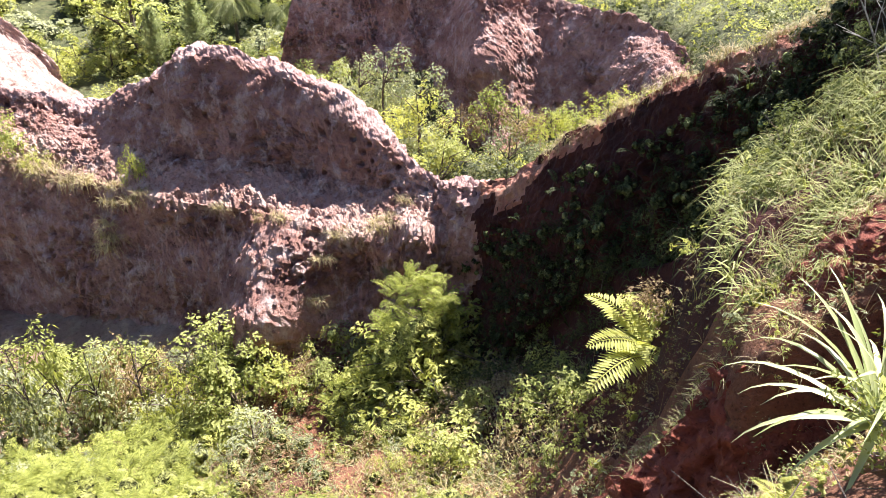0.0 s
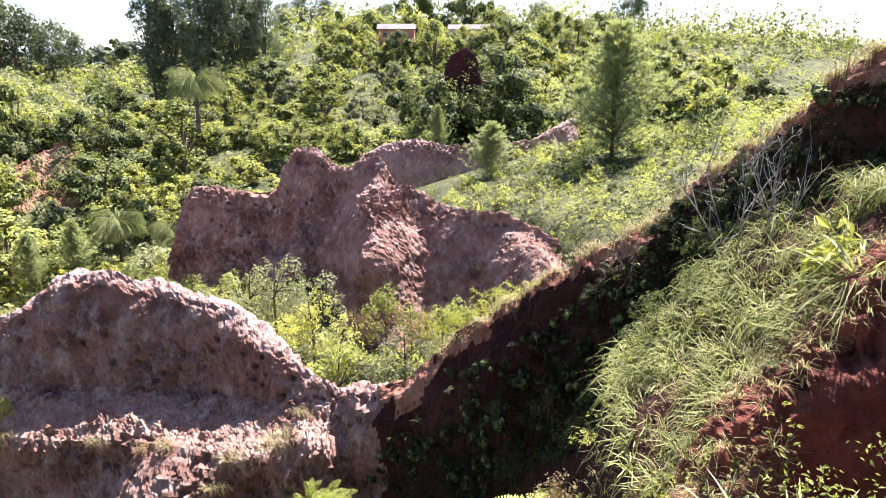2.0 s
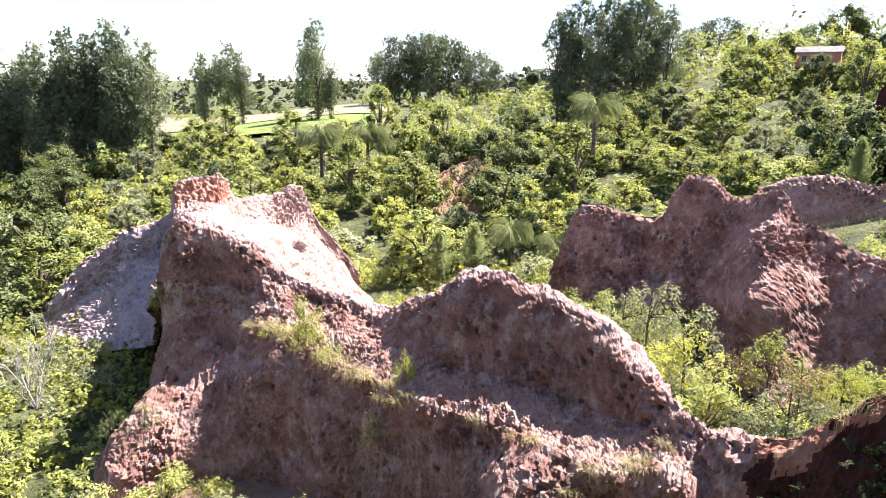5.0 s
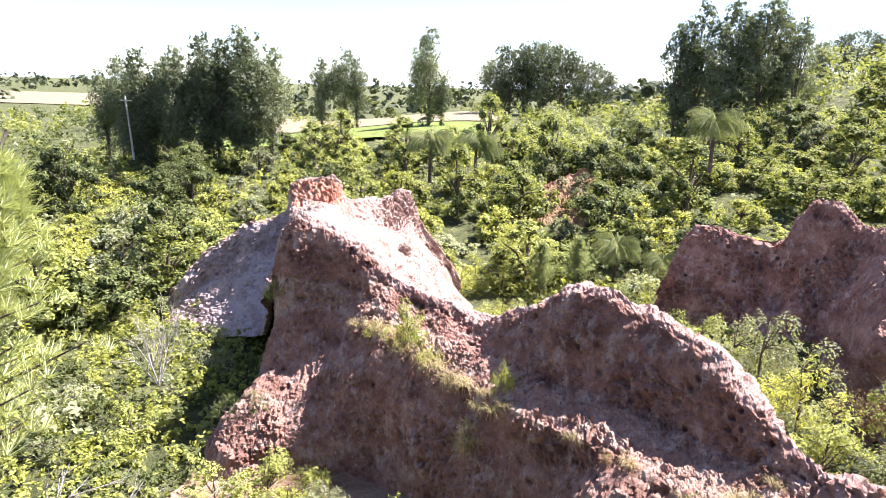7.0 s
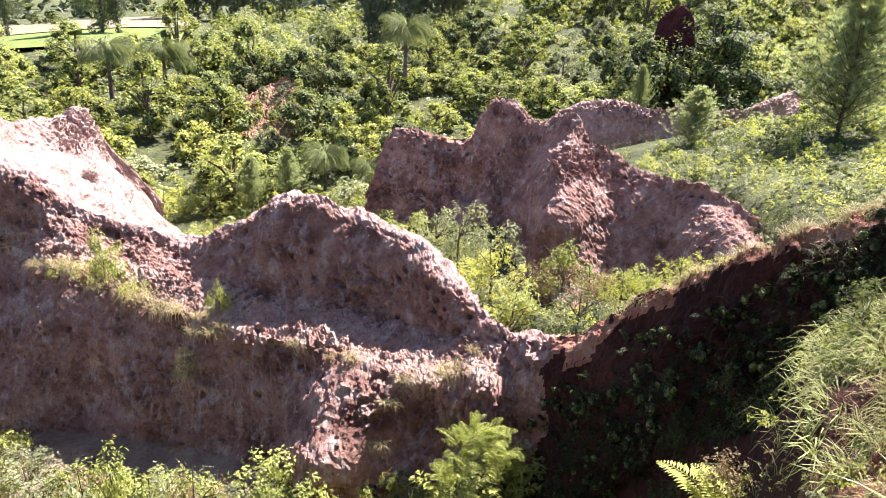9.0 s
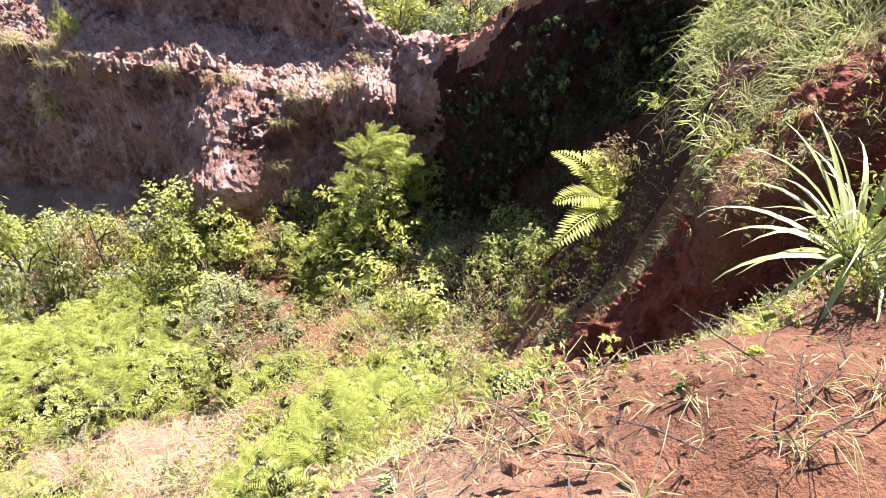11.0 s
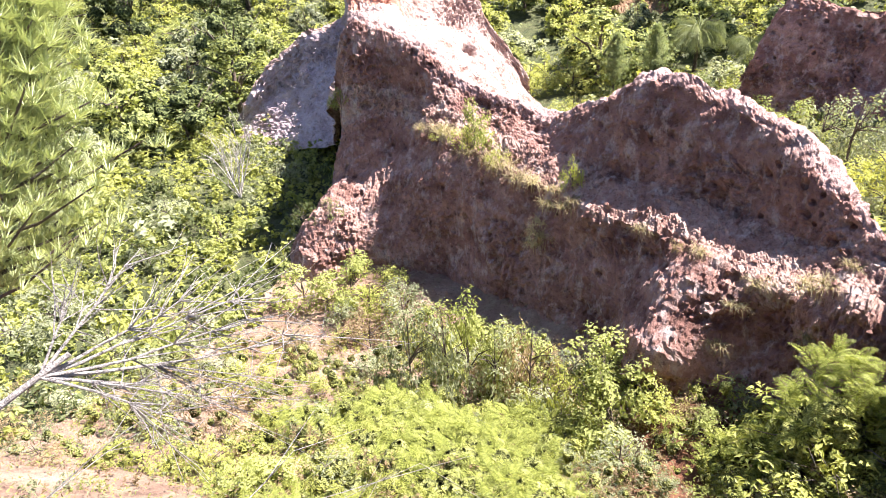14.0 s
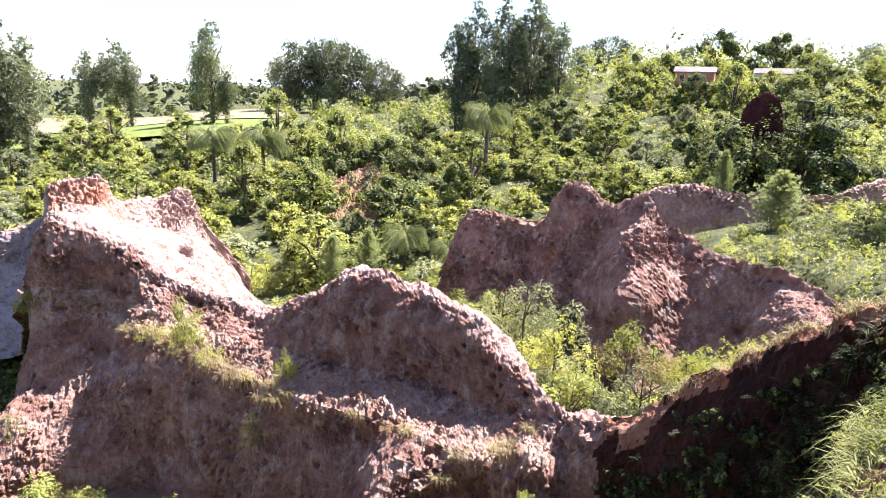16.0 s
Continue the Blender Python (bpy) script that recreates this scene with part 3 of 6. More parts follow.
# low cliffs and bare scars across the hollow and the valley
CL = [(19.5, 41.5, -6.6), (21.3, 40.5, -5.9), (23.5, 39.0, -5.75), (25.8, 37.8, -5.85), (28.5, 37.2, -5.8), (31.5, 37.5, -5.6), (35, 39.5, -5.3), (39, 42, -5.0)]
ridge("low_cliff", [CL, [(x - 0.5, y - 0.9, z - 3.0) for x, y, z in CL]], [40], 200, 0.6, (1.5, 0.4), 91, "low pale and reddish earth cliff beyond the hollow", "cliff", [("top", PALE), ("face", CLAY_LIT)], 0.1, (), [(26, 10, 0.5)])
CL = [(40.6, 64.7, -3.5), (41.0, 64.5, -0.8), (41.9, 64.1, 0.3), (43.0, 63.6, 0.4), (43.8, 63.2, -0.8), (44.2, 62.9, -3.5)]
ridge("red_cliff", [CL, [(x - 0.5, y - 1.4, -8) for x, y, z in CL]], [60], 90, 0.5, (3, 2), 95, "bare red earth cliff among trees, darkened for shade", "cliff", [("top", MAROON_SHADED), ("face", MAROON_SHADED)])
CL = [(-3.2, 68.5, -10.6), (-1.6, 69.2, -9.4), (0.2, 69.8, -8.3), (1.8, 70.2, -7.4), (3.4, 70.4, -6.7), (5.0, 70.2, -7.6), (6.2, 69.5, -9.5)]
CL = [(x, y, z - 1.3) for x, y, z in CL]
ridge("red_scar", [CL, [(x * 0.8 - 2.2, y - 7.0, z * 0.15 - 11.7) for x, y, z in CL]], [60], 100, 0.7, (3, 2), 97, "bare pinkish soil scar on the wooded slope", "scar", [("top", REDCAP), ("face", SCAR)], 0.3)
X, Y = np.meshgrid(np.linspace(-9.5, -4.2, 50), np.linspace(3.2, 6.6, 40), indexing="ij")
edge_fade = 0.35 - 0.5 * (((X + 6.8) / 2.4) ** 2 + ((Y - 4.9) / 1.5) ** 2)
V = np.stack([X, Y, ground(X, Y) + np.clip(edge_fade, -0.4, 0.22) + 0.06 * fbm(np.stack([X, Y, 0 * X], -1) * 2, 4, 77)], -1)
tagged(new("bare_soil", raw_mesh("bare_soil", V.reshape(-1, 3), grid_faces(50, 40), [PALE])), "pale bare sandy soil on the bank", "bare soil", kind="structure")


# ---------------------------------------------------------------- plants
def leaf_cloud(centers, normals, size, shape=0.5, droop=0.2, r=None):
    """Leaves: each a folded diamond of two triangles at a centre, turned about its normal."""
    r = r or rng
    n = len(centers)
    nrm = normals + r.normal(0, 0.36, (n, 3))
    nrm /= np.linalg.norm(nrm, axis=1, keepdims=True) + 1e-9
    a = r.normal(0, 1, (n, 3))
    a[:, 2] -= droop
    a -= (a * nrm).sum(1, keepdims=True) * nrm
    a /= np.linalg.norm(a, axis=1, keepdims=True) + 1e-9
    b = np.cross(nrm, a)
    s = size * r.uniform(0.6, 1.35, (n, 1))
    V = np.stack([centers - a * s * 0.5, centers + b * s * shape * 0.5 + nrm * s * 0.1, centers + a * s * 0.5, centers - b * s * shape * 0.5 + nrm * s * 0.1], 1)
    F = np.arange(4 * n).reshape(n, 4)
    return V.reshape(-1, 3), F


def crown_points(r, n, blobs, flat=0.85):
    """Points on the skin of a heap of blobs, with their outward directions."""
    blobs = np.asarray(blobs)
    w = blobs[:, 3] ** 2
    k = n // 5 + 1
    pick = np.repeat(r.choice(len(blobs), k, p=w / w.sum()), 5)[:n]
    d = r.normal(0, 1, (k, 3))
    d[:, 2] = d[:, 2] + 0.25
    d = np.repeat(d / np.linalg.norm(d, axis=1, keepdims=True), 5, 0)[:n]
    rad = blobs[pick, 3:4] * (1 - 0.45 * np.repeat(r.random((k, 1)) ** 2, 5, 0)[:n])
    p = blobs[pick, :3] + d * rad * np.array([1, 1, flat]) + r.normal(0, 0.13, (n, 3)) * blobs[pick, 3:4]
    return p, d


def heap(r, width, height, count, low=0.12, lump=1.0):
    """Blobs of a crown that reaches down to low times its height."""
    out = []
    for i in range(count):
        a, q = r.uniform(0, 6.283), r.random() ** 0.6
        rad = width * r.uniform(0.20, 0.38) * lump
        top = max(height * (1 - 0.5 * q * q) - rad, low * height + rad * 0.6)
        z = r.uniform(low * height + rad * 0.4, top) if i % 5 < 3 else top
        out.append((math.cos(a) * q * width * 0.75, math.sin(a) * q * width * 0.75, z, rad))
    return out


def tube(points, radii, sides=6):
    P, R = np.asarray(points, float), np.asarray(radii, float)
    T = np.gradient(P, axis=0)
    T /= np.linalg.norm(T, axis=1, keepdims=True) + 1e-9
    ref = np.where(np.abs(T[:, 2:3]) > 0.9, [[1.0, 0, 0]], [[0, 0, 1.0]])
    A = np.cross(T, ref)
    A /= np.linalg.norm(A, axis=1, keepdims=True) + 1e-9
    B = np.cross(T, A)
    ang = np.linspace(0, 2 * np.pi, sides, endpoint=False)
    V = P[:, None] + R[:, None, None] * (np.cos(ang)[None, :, None] * A[:, None] + np.sin(ang)[None, :, None] * B[:, None])
    i, j = np.meshgrid(np.arange(len(P) - 1), np.arange(sides), indexing="ij")
    k = (j + 1) % sides
    F = np.stack([i * sides + j, i * sides + k, (i + 1) * sides + k, (i + 1) * sides + j], -1).reshape(-1, 4)
    return V.reshape(-1, 3), F


def joined(parts):
    V, F, o = [], [], 0
    for v, f in parts:
        V.append(v)
        F.append(f + o)
        o += len(v)
    return np.concatenate(V), np.concatenate(F)


def part(name, vf, mats, parent, label="", smooth=False):
    o = new(name, raw_mesh(name, vf[0], vf[1], mats if isinstance(mats, list) else [mats], smooth))
    o.parent = parent
    if label:
        o["label"] = label
    return o


def limbs(r, height, width, count, girth, reach=0.8):
    parts = [tube([(0, 0, -0.5), (0.05 * width, 0, height * 0.3), (0, 0.06 * width, height * reach)], [girth, girth * 0.8, girth * 0.3])]
    for i in range(count):
        a = r.uniform(0, 6.283)
        z0 = height * r.uniform(0.1, 0.5)
        end = np.array([math.cos(a) * width * 0.7, math.sin(a) * width * 0.7, height * r.uniform(0.5, 0.85)])
        bend = np.array([end[0] * 0.4, end[1] * 0.4, z0 + (end[2] - z0) * 0.6])
        parts.append(tube([(0, 0, z0), bend, end], [girth * 0.5, girth * 0.35, girth * 0.1], 5))
    return joined(parts)


def bushy(r, width, height, leaves, size, shape=0.55, blobs=11, low=0.12, flat=0.9):
    c, d = crown_points(r, leaves, heap(r, width, height, blobs, low), flat)
    return leaf_cloud(c, d + np.array([0, 0, 0.85]), size, shape, 0.3, r)


def lumps(blobs, k, r):
    """Dark rough lumps added inside a crown: dense within, its inner shade painted in."""
    u, w = np.meshgrid(np.linspace(0, 2 * np.pi, 7, endpoint=False), np.linspace(0.15, np.pi - 0.15, 5), indexing="ij")
    D = np.stack([np.cos(u) * np.sin(w), np.sin(u) * np.sin(w), np.cos(w)], -1).reshape(-1, 3)
    i, j = np.meshgrid(np.arange(7), np.arange(4), indexing="ij")
    i2 = (i + 1) % 7
    F = np.stack([i * 5 + j, i * 5 + j + 1, i2 * 5 + j + 1, i2 * 5 + j], -1).reshape(-1, 4)
    return joined([(np.array(b[:3]) + D * b[3] * k * r.uniform(0.7, 1.15, (len(D), 1)), F) for b in blobs])


def make_bush(seed, width, height, leaves, size, mat, name="tree", shape=0.55, blobs=11, low=0.12, girth=0.03):
    """A tree or shrub: limbs, and a crown of many leaves."""
    r = np.random.default_rng(seed)
    root = new(name)
    part("trunk", limbs(r, height, width, 6, girth * height), BARK, root, smooth=True)
    hp = heap(r, width, height, blobs, low, 0.8 if blobs > 15 else 1.0)
    c, d = crown_points(r, leaves, hp, 0.95)
    crown = part("crown", leaf_cloud(c, d + np.array([0, 0, 0.85]), size, shape, 0.3, r), mat, root)
    if blobs > 15:
        part("inner_foliage", lumps(sorted(hp, key=lambda q: -q[3])[:15], 0.62, r), SHADED_INSIDE[LEAF.index(mat)], crown, smooth=True)
    return root


def blades(r, base, count, length, spread, width, curl=0.6, segs=3):
    """Narrow curved leaves that rise from points near base. base: (n, 3); count blades for each."""
    B = np.repeat(np.asarray(base, float), count, 0)
    n = len(B)
    a = r.uniform(0, 2 * np.pi, n)
    lean = r.uniform(0.15, 1.0, n) * spread
    out = np.stack([np.cos(a), np.sin(a), 0 * a], 1)
    side = np.stack([-np.sin(a), np.cos(a), 0 * a], 1)
    L = length * r.uniform(0.5, 1.2, n)
    B = B + out * (0.12 * length * r.random((n, 1)))
    rows = []
    for s in range(segs + 1):
        t = s / segs
        tilt = lean + curl * t * t
        p = B + (out * np.sin(tilt)[:, None] + np.array([0, 0, 1.0]) * np.cos(tilt)[:, None]) * (L * t)[:, None]
        w = width * (1 - t) ** 0.7 * 0.5 + 0.0008
        rows += [p - side * w, p + side * w]
    V = np.stack(rows, 1)
    k = 2 * (segs + 1)
    F = np.concatenate([np.arange(n)[:, None] * k + np.array([2 * s, 2 * s + 1, 2 * s + 3, 2 * s + 2]) for s in range(segs)])
    return V.reshape(-1, 3), F


def frond(r, length, leaflets, width, rise, droop, leaf_w=0.16, hang=0.25, sides=4, full=0.45):
    """A feather leaf along +x: a rib and leaflets on both sides."""
    t = np.linspace(0, 1, 8)
    ang = rise - droop * t**1.3
    dx, dz = np.cos(ang), np.sin(ang)
    X = np.concatenate([[0], np.cumsum((dx[1:] + dx[:-1]) / 2)]) * length / 7
    Z = np.concatenate([[0], np.cumsum((dz[1:] + dz[:-1]) / 2)]) * length / 7
    rib = np.stack([X, 0 * X, Z], 1)
    u = np.linspace(0.12, 0.99, leaflets)
    base = np.stack([np.interp(u, t, X), 0 * u, np.interp(u, t, Z)], 1)
    tang = np.stack([np.interp(u, t, dx), 0 * u, np.interp(u, t, dz)], 1)
    half = width * np.sin(np.pi * np.clip(u, 0, 1) ** 0.75) ** 0.7 + 0.03 * width
    step_w = leaf_w * half + full * length / leaflets
    v, f = tube(rib, np.linspace(0.012, 0.003, 8) * length, sides)
    Vs, Fs, o = [v], [f], 8 * sides
    for sgn in (-1, 1):
        tip = base + tang * (half * 0.45)[:, None] + np.array([0, sgn, -hang]) * (half * r.uniform(0.85, 1.1, leaflets))[:, None]
        m = (base + tip) / 2 + np.array([0, 0, 0.06]) * half[:, None]
        V = np.stack([base, m - tang * (step_w / 2)[:, None], tip, m + tang * (step_w / 2)[:, None]], 1).reshape(-1, 3)
        Vs.append(V)
        Fs.append(np.arange(4 * leaflets).reshape(-1, 4) + o)
        o += 4 * leaflets
    return np.concatenate(Vs), np.concatenate(Fs)


def turned(vf, m):
    M = np.array(m)
    return vf[0] @ M[:3, :3].T + M[:3, 3], vf[1]


def on_ground(x, y, sink=0.0):
    return float(ground(x, y)) - sink


def settle(ob, x, y, s=1.0, turn=0.0, z=None, sz=None):
    """A copy of a thing, standing on the ground."""
    m = pose(x, y, on_ground(x, y, 0.1 * s) if z is None else z, 0, 0, turn) @ Matrix.Diagonal((s, s, sz or s, 1))
    c = copy_thing(ob, m)
    c.matrix_basis = m
    return c


def scatter(r, n, xlo, xhi, ylo, yhi, gap, keep):
    pts, cell = [], {}
    for _ in range(n * 25):
        if len(pts) >= n:
            break
        x, y = r.uniform(xlo, xhi), r.uniform(ylo, yhi)
        g = gap(x, y) if callable(gap) else gap
        i, j = int(x // 4), int(y // 4)
        close = [q for a in (-1, 0, 1) for b in (-1, 0, 1) for q in cell.get((i + a, j + b), ())]
        if keep(x, y) and all((x - a) ** 2 + (y - b) ** 2 > g * g for a, b in close):
            pts.append((x, y))
            cell.setdefault((i, j), []).append((x, y))
    return pts


# ---------------------------------------------------------------- valley thicket
r = np.random.default_rng(5)
KINDS = [(2.3, 3.6, 2500, 0.17, 0, "bushy green broadleaf tree in the valley thicket"), (2.6, 4.6, 2500, 0.17, 1, "dark green broadleaf tree in the valley thicket"),
         (1.9, 2.6, 2300, 0.145, 2, "yellow-green leafy shrub in the valley thicket"), (2.0, 3.0, 2300, 0.145, 3, "grey-green small-leaved shrub in the valley thicket"),
         (2.5, 3.4, 2500, 0.17, 0, "broad green tree with a lumpy crown in the valley"), (2.2, 5.4, 2500, 0.17, 0, "upright green tree over the valley thicket")]


def allowed(x, y):
    a = math.degrees(math.atan2(x, y))
    if a < -54 or a > 68:
        return False
    if -23 < x < -3 and 25 < y < 47.5:
        return False
    if -4 <= x < 20 and y < 41:
        return False
    if 20 <= x < 44 and y < 34 + 0.25 * x:
        return False
    if x >= 44 and y < 20:
        return False
    if -2.5 < x < 4.5 and 61 < y < 70 or 40.0 < x < 44.5 and 57.5 < y < 65:
        return False
    return y > 38 or x < -15.5 or x > 44


spots = scatter(r, 255, -75, 105, 21, 100, lambda x, y: 2.5 + 0.018 * y, allowed)
first = {}
for x, y in spots:
    i = int(r.choice(6, p=[0.27, 0.11, 0.24, 0.16, 0.15, 0.07]))
    s = r.uniform(1.0, 1.55) * (1.3 if y > 60 else 1.1)
    if i not in first:
        w, h, n, ls, mt, lab = KINDS[i]
        first[i] = tagged(make_bush(100 + i, w, h, n, ls, LEAF[mt], "tree", 0.6, 40, 0.02), lab, "tree", group="valley trees")
        ob = first[i]
        ob.matrix_basis = pose(x, y, on_ground(x, y, 0.3), 0, 0, r.uniform(0, 360)) @ Matrix.Diagonal((s, s, s, 1))
    else:
        settle(first[i], x, y, s, r.uniform(0, 360), on_ground(x, y, 0.3), s * r.uniform(0.65, 1.0))

for k, x, y, s in ((0, 49, 112, 2.5), (4, 55, 116, 2.6), (0, 61, 110, 2.2), (4, 46, 106, 2.0), (1, 72, 108, 2.2), (0, 80, 112, 2.3), (4, 90, 104, 2.2), (0, 98, 98, 2.0), (1, 66, 116, 2.4), (0, 56, 95.5, 1.5), (4, 60, 96.5, 1.7), (0, 67, 94.5, 1.5), (1, 52, 97, 1.4)):
    settle(first[k], x, y, s, x * 37, on_ground(x, y, 0.5))

for x, y in scatter(r, 26, -3.5, 5, 62.5, 69.5, 0.9, lambda x, y: True):
    w = r.uniform(0.4, 0.9)
    settle(first[int(r.choice([0, 2, 3]))], x, y, 0.2 + 0.2 * w, r.uniform(0, 360), -13.2 + (y - 62.8) * 0.72)
for k, x, y, s in ((1, -3.6, 67.5, 1.3), (0, 5.2, 66.0, 1.3), (3, 1.2, 61.0, 0.9), (1, 1.0, 73.5, 1.6), (1, 4.6, 73.0, 1.7), (1, 7.5, 71, 1.6), (1, 39.0, 62.2, 2.1), (0, 37.0, 62.5, 1.8), (1, 45.6, 60.0, 2.1), (1, 46.4, 62.8, 2.8), (1, 40.2, 62.8, 2.2), (0, 47.6, 59.0, 1.8), (0, 41.6, 58.6, 1.25), (3, 43.8, 58.0, 1.2), (1, 41.6, 68.0, 2.0), (0, 44.6, 67.2, 2.0), (1, 47.6, 64.5, 1.9), (1, 38.6, 68.5, 1.9)):
    settle(first[k], x, y, s, x * 37, on_ground(x, y, 0.5))

# low growth that fills the valley between the trees
pts = scatter(r, 1450, -80, 112, 20, 108, 1.2, allowed)
parts = []
for x, y in pts:
    h = r.uniform(1.0, 2.6)
    v, f = bushy(r, r.uniform(1.3, 2.2), h, 130, 0.34, 0.6, 7, 0.0)
    parts.append((v + np.array([x, y, on_ground(x, y, 0.2)]), f))
v, f = joined(parts)
kind = np.repeat(r.choice(4, len(pts), p=[0.35, 0.15, 0.3, 0.2]), 130)
tagged(new("undergrowth", raw_mesh("undergrowth", v, f, LEAF[:4], False, kind)), "low green undergrowth between the valley trees", "undergrowth", kind="stuff")

# far woods, hedges and the plain
def far_tree(r, x, y, w, h, leaves):
    c, d = crown_points(r, 270, heap(r, w, h, 14, 0.0, 0.85), 0.95)
    v, f = leaf_cloud(c, d + np.array([0, 0, 0.85]), 0.6, 0.6, 0.3, r)
    leaves.append((v + np.array([x, y, on_ground(x, y, 0.4)]), f))


parts = []
far_spots = scatter(r, 420, -150, 190, 96, 210, 5.0, lambda x, y: -50 < math.degrees(math.atan2(x, y)) < 66 and not (-75 < x < 2 and 104 < y < 190 and x < -8 + 0.0 * y) and not (45 < x < 75 and y < 102))
for x, y in far_spots:
    big = 1 + 0.9 * float(step(20, 60, x))
    w, h = r.uniform(3.0, 5.0) * big**0.5, r.uniform(3.0, 6.0) * big
    far_tree(r, x, y, w, h, parts)
for x, y in scatter(r, 150, 88, 200, 20, 130, 5.0, lambda x, y: math.degrees(math.atan2(x, y)) < 74 and math.hypot(x, y) > 108):
    w, h = r.uniform(4.5, 7.0), r.uniform(3.5, 5.5)
    far_tree(r, x, y, w, h, parts)
v, f = joined(parts)
tagged(new("far_woods", raw_mesh("far_woods", v, f, [LEAF[0], LEAF[1], LEAF[3]], False, np.repeat(r.choice(3, len(parts), p=[0.35, 0.4, 0.25]), 270))), "green woods on the far side of the valley", "woods", kind="stuff")
parts = []
for i in range(520):
    y = 230 + 900 * r.random() ** 1.6
    x = y * math.tan(radians(r.uniform(-52, 64)))
    row = math.sin(x * 0.013 + i % 7) * 40
    w, h = r.uniform(5, 12), r.uniform(4, 9) * (1 + y / 900)
    v, f = bushy(r, w, h, 60, 3.0, 0.7, 5, 0.0)
    parts.append((v + np.array([x, y + row, on_ground(x, y + row, 1)]), f))
v, f = joined(parts)
tagged(new("distant_woods", raw_mesh("distant_woods", v, f, [LEAF[4]], False)), "bluish distant tree rows on the plain", "woods", kind="stuff")


def plain_sheet(name, x0, x1, y0, y1, mat, label):
    X, Y = np.meshgrid(np.linspace(x0, x1, 24), np.linspace(y0, y1, 24), indexing="ij")
    V = np.stack([X, Y, ground(X, Y) + 0.55], -1)
    tagged(new(name, raw_mesh(name, V.reshape(-1, 3), grid_faces(24, 24), [mat])), label, "field", kind="structure")


STUBBLE = earth("stubble", (0.15, 0.125, 0.075), (0.21, 0.175, 0.11), (0.26, 0.225, 0.145), (0.21, 0.18, 0.115), 0.6)
PASTURE = earth("pasture", (0.085, 0.12, 0.022), (0.125, 0.165, 0.034), (0.16, 0.20, 0.048), (0.14, 0.165, 0.04), 0.6)
plain_sheet("field_1", -66, -10, 112, 146, PASTURE, "bright green pasture beyond the valley")
plain_sheet("field_2", -85, -12, 150, 205, STUBBLE, "pale dry stubble field beyond the valley")
plain_sheet("field_3", 20, 52, 232, 290, STUBBLE, "pale dry field on the rise")
plain_sheet("field_4", -330, -140, 240, 330, STUBBLE, "pale field far off on the plain")
# pale bluish hill colour: the haze of distance is painted in
HAZY_HILL = leafy("hill_haze_green", (0.30, 0.36, 0.40), (0.36, 0.42, 0.46), 0.9, 0.0)
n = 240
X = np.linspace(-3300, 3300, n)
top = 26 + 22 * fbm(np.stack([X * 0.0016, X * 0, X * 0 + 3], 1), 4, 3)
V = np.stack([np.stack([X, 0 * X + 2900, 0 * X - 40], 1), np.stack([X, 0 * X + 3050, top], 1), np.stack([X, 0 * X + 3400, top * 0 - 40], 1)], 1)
tagged(new("backdrop", raw_mesh("backdrop", V.reshape(-1, 3), grid_faces(n, 3), [HAZY_HILL])), "low hills on the horizon, haze painted in blue-green", "hills", kind="structure")


# ---------------------------------------------------------------- tall gum trees
def make_gum(seed, width, height, leaves, size, mat, low=0.12, lean=0.55):
    r = np.random.default_rng(seed)
    root = new("gum_tree")
    part("trunk", limbs(r, height, width * 0.5, 9, 0.012 * height, 0.8), BARK, root, smooth=True)
    blobs = []
    for k in range(30):
        q = low + (0.97 - low) * (k + r.random()) / 30
        env = width * (0.35 + 0.65 * math.sin(math.pi * min(1, (1 - q) * 1.15 + 0.05)) ** 0.8) * (1 - lean * q)
        a = r.uniform(0, 6.283)
        d = env * r.uniform(0.2, 0.75)
        blobs.append((math.cos(a) * d, math.sin(a) * d, q * height, max(env * r.uniform(0.35, 0.6), 0.5)))
    c, dd = crown_points(r, leaves, blobs, 1.25)
    part("crown", leaf_cloud(c, dd, size, 0.45, 0.8, r), mat, root)
    return root


GUMS = [tagged(make_gum(300 + i, w, h, n, s, LEAF[m], lo, le), lab, "tree", group="tall trees") for i, (w, h, n, s, m, lo, le, lab) in enumerate([
    (4.7, 17.2, 6500, 0.42, 4, 0.02, 0.5, "tall dark gum tree in a grove across the valley"),
    (7.4, 20.5, 8000, 0.48, 4, 0.0, 0.74, "single tall pointed gum tree by a field"),
    (5.0, 19, 6500, 0.45, 4, 0.02, 0.6, "tall feathery gum tree above the valley woods"),
    (6.0, 17, 4500, 0.62, 4, 0.02, 0.25, "broad dark gum tree in a far grove")])]


def stand(ob, x, y, s=1.0, turn=0.0, used=set()):
    m = pose(x, y, on_ground(x, y, 0.3), 0, 0, turn) @ Matrix.Diagonal((s, s, s, 1))
    if ob.name in used:
        ob = copy_thing(ob, m)
    used.add(ob.name)
    ob.matrix_basis = m
    return ob


for x, y, s in ((-62, 94, 1.0), (-58, 90, 1.1), (-55.5, 93, 0.98), (-52, 89, 1.08), (-49.5, 92, 1.16), (-46, 89, 1.12), (-43.5, 91, 1.18), (-41, 89.5, 1.1), (-39.5, 92.5, 1.0), (-66, 97, 1.05), (-70, 99, 0.95), (-60, 92, 0.9), (-54, 90.5, 1.02), (-47.8, 90, 0.95), (-44.8, 93, 1.0), (-50.6, 88, 0.85), (-42.2, 88.5, 0.8), (-56.8, 88.5, 0.85)):
    stand(GUMS[0], x, y, s, r.uniform(0, 360))
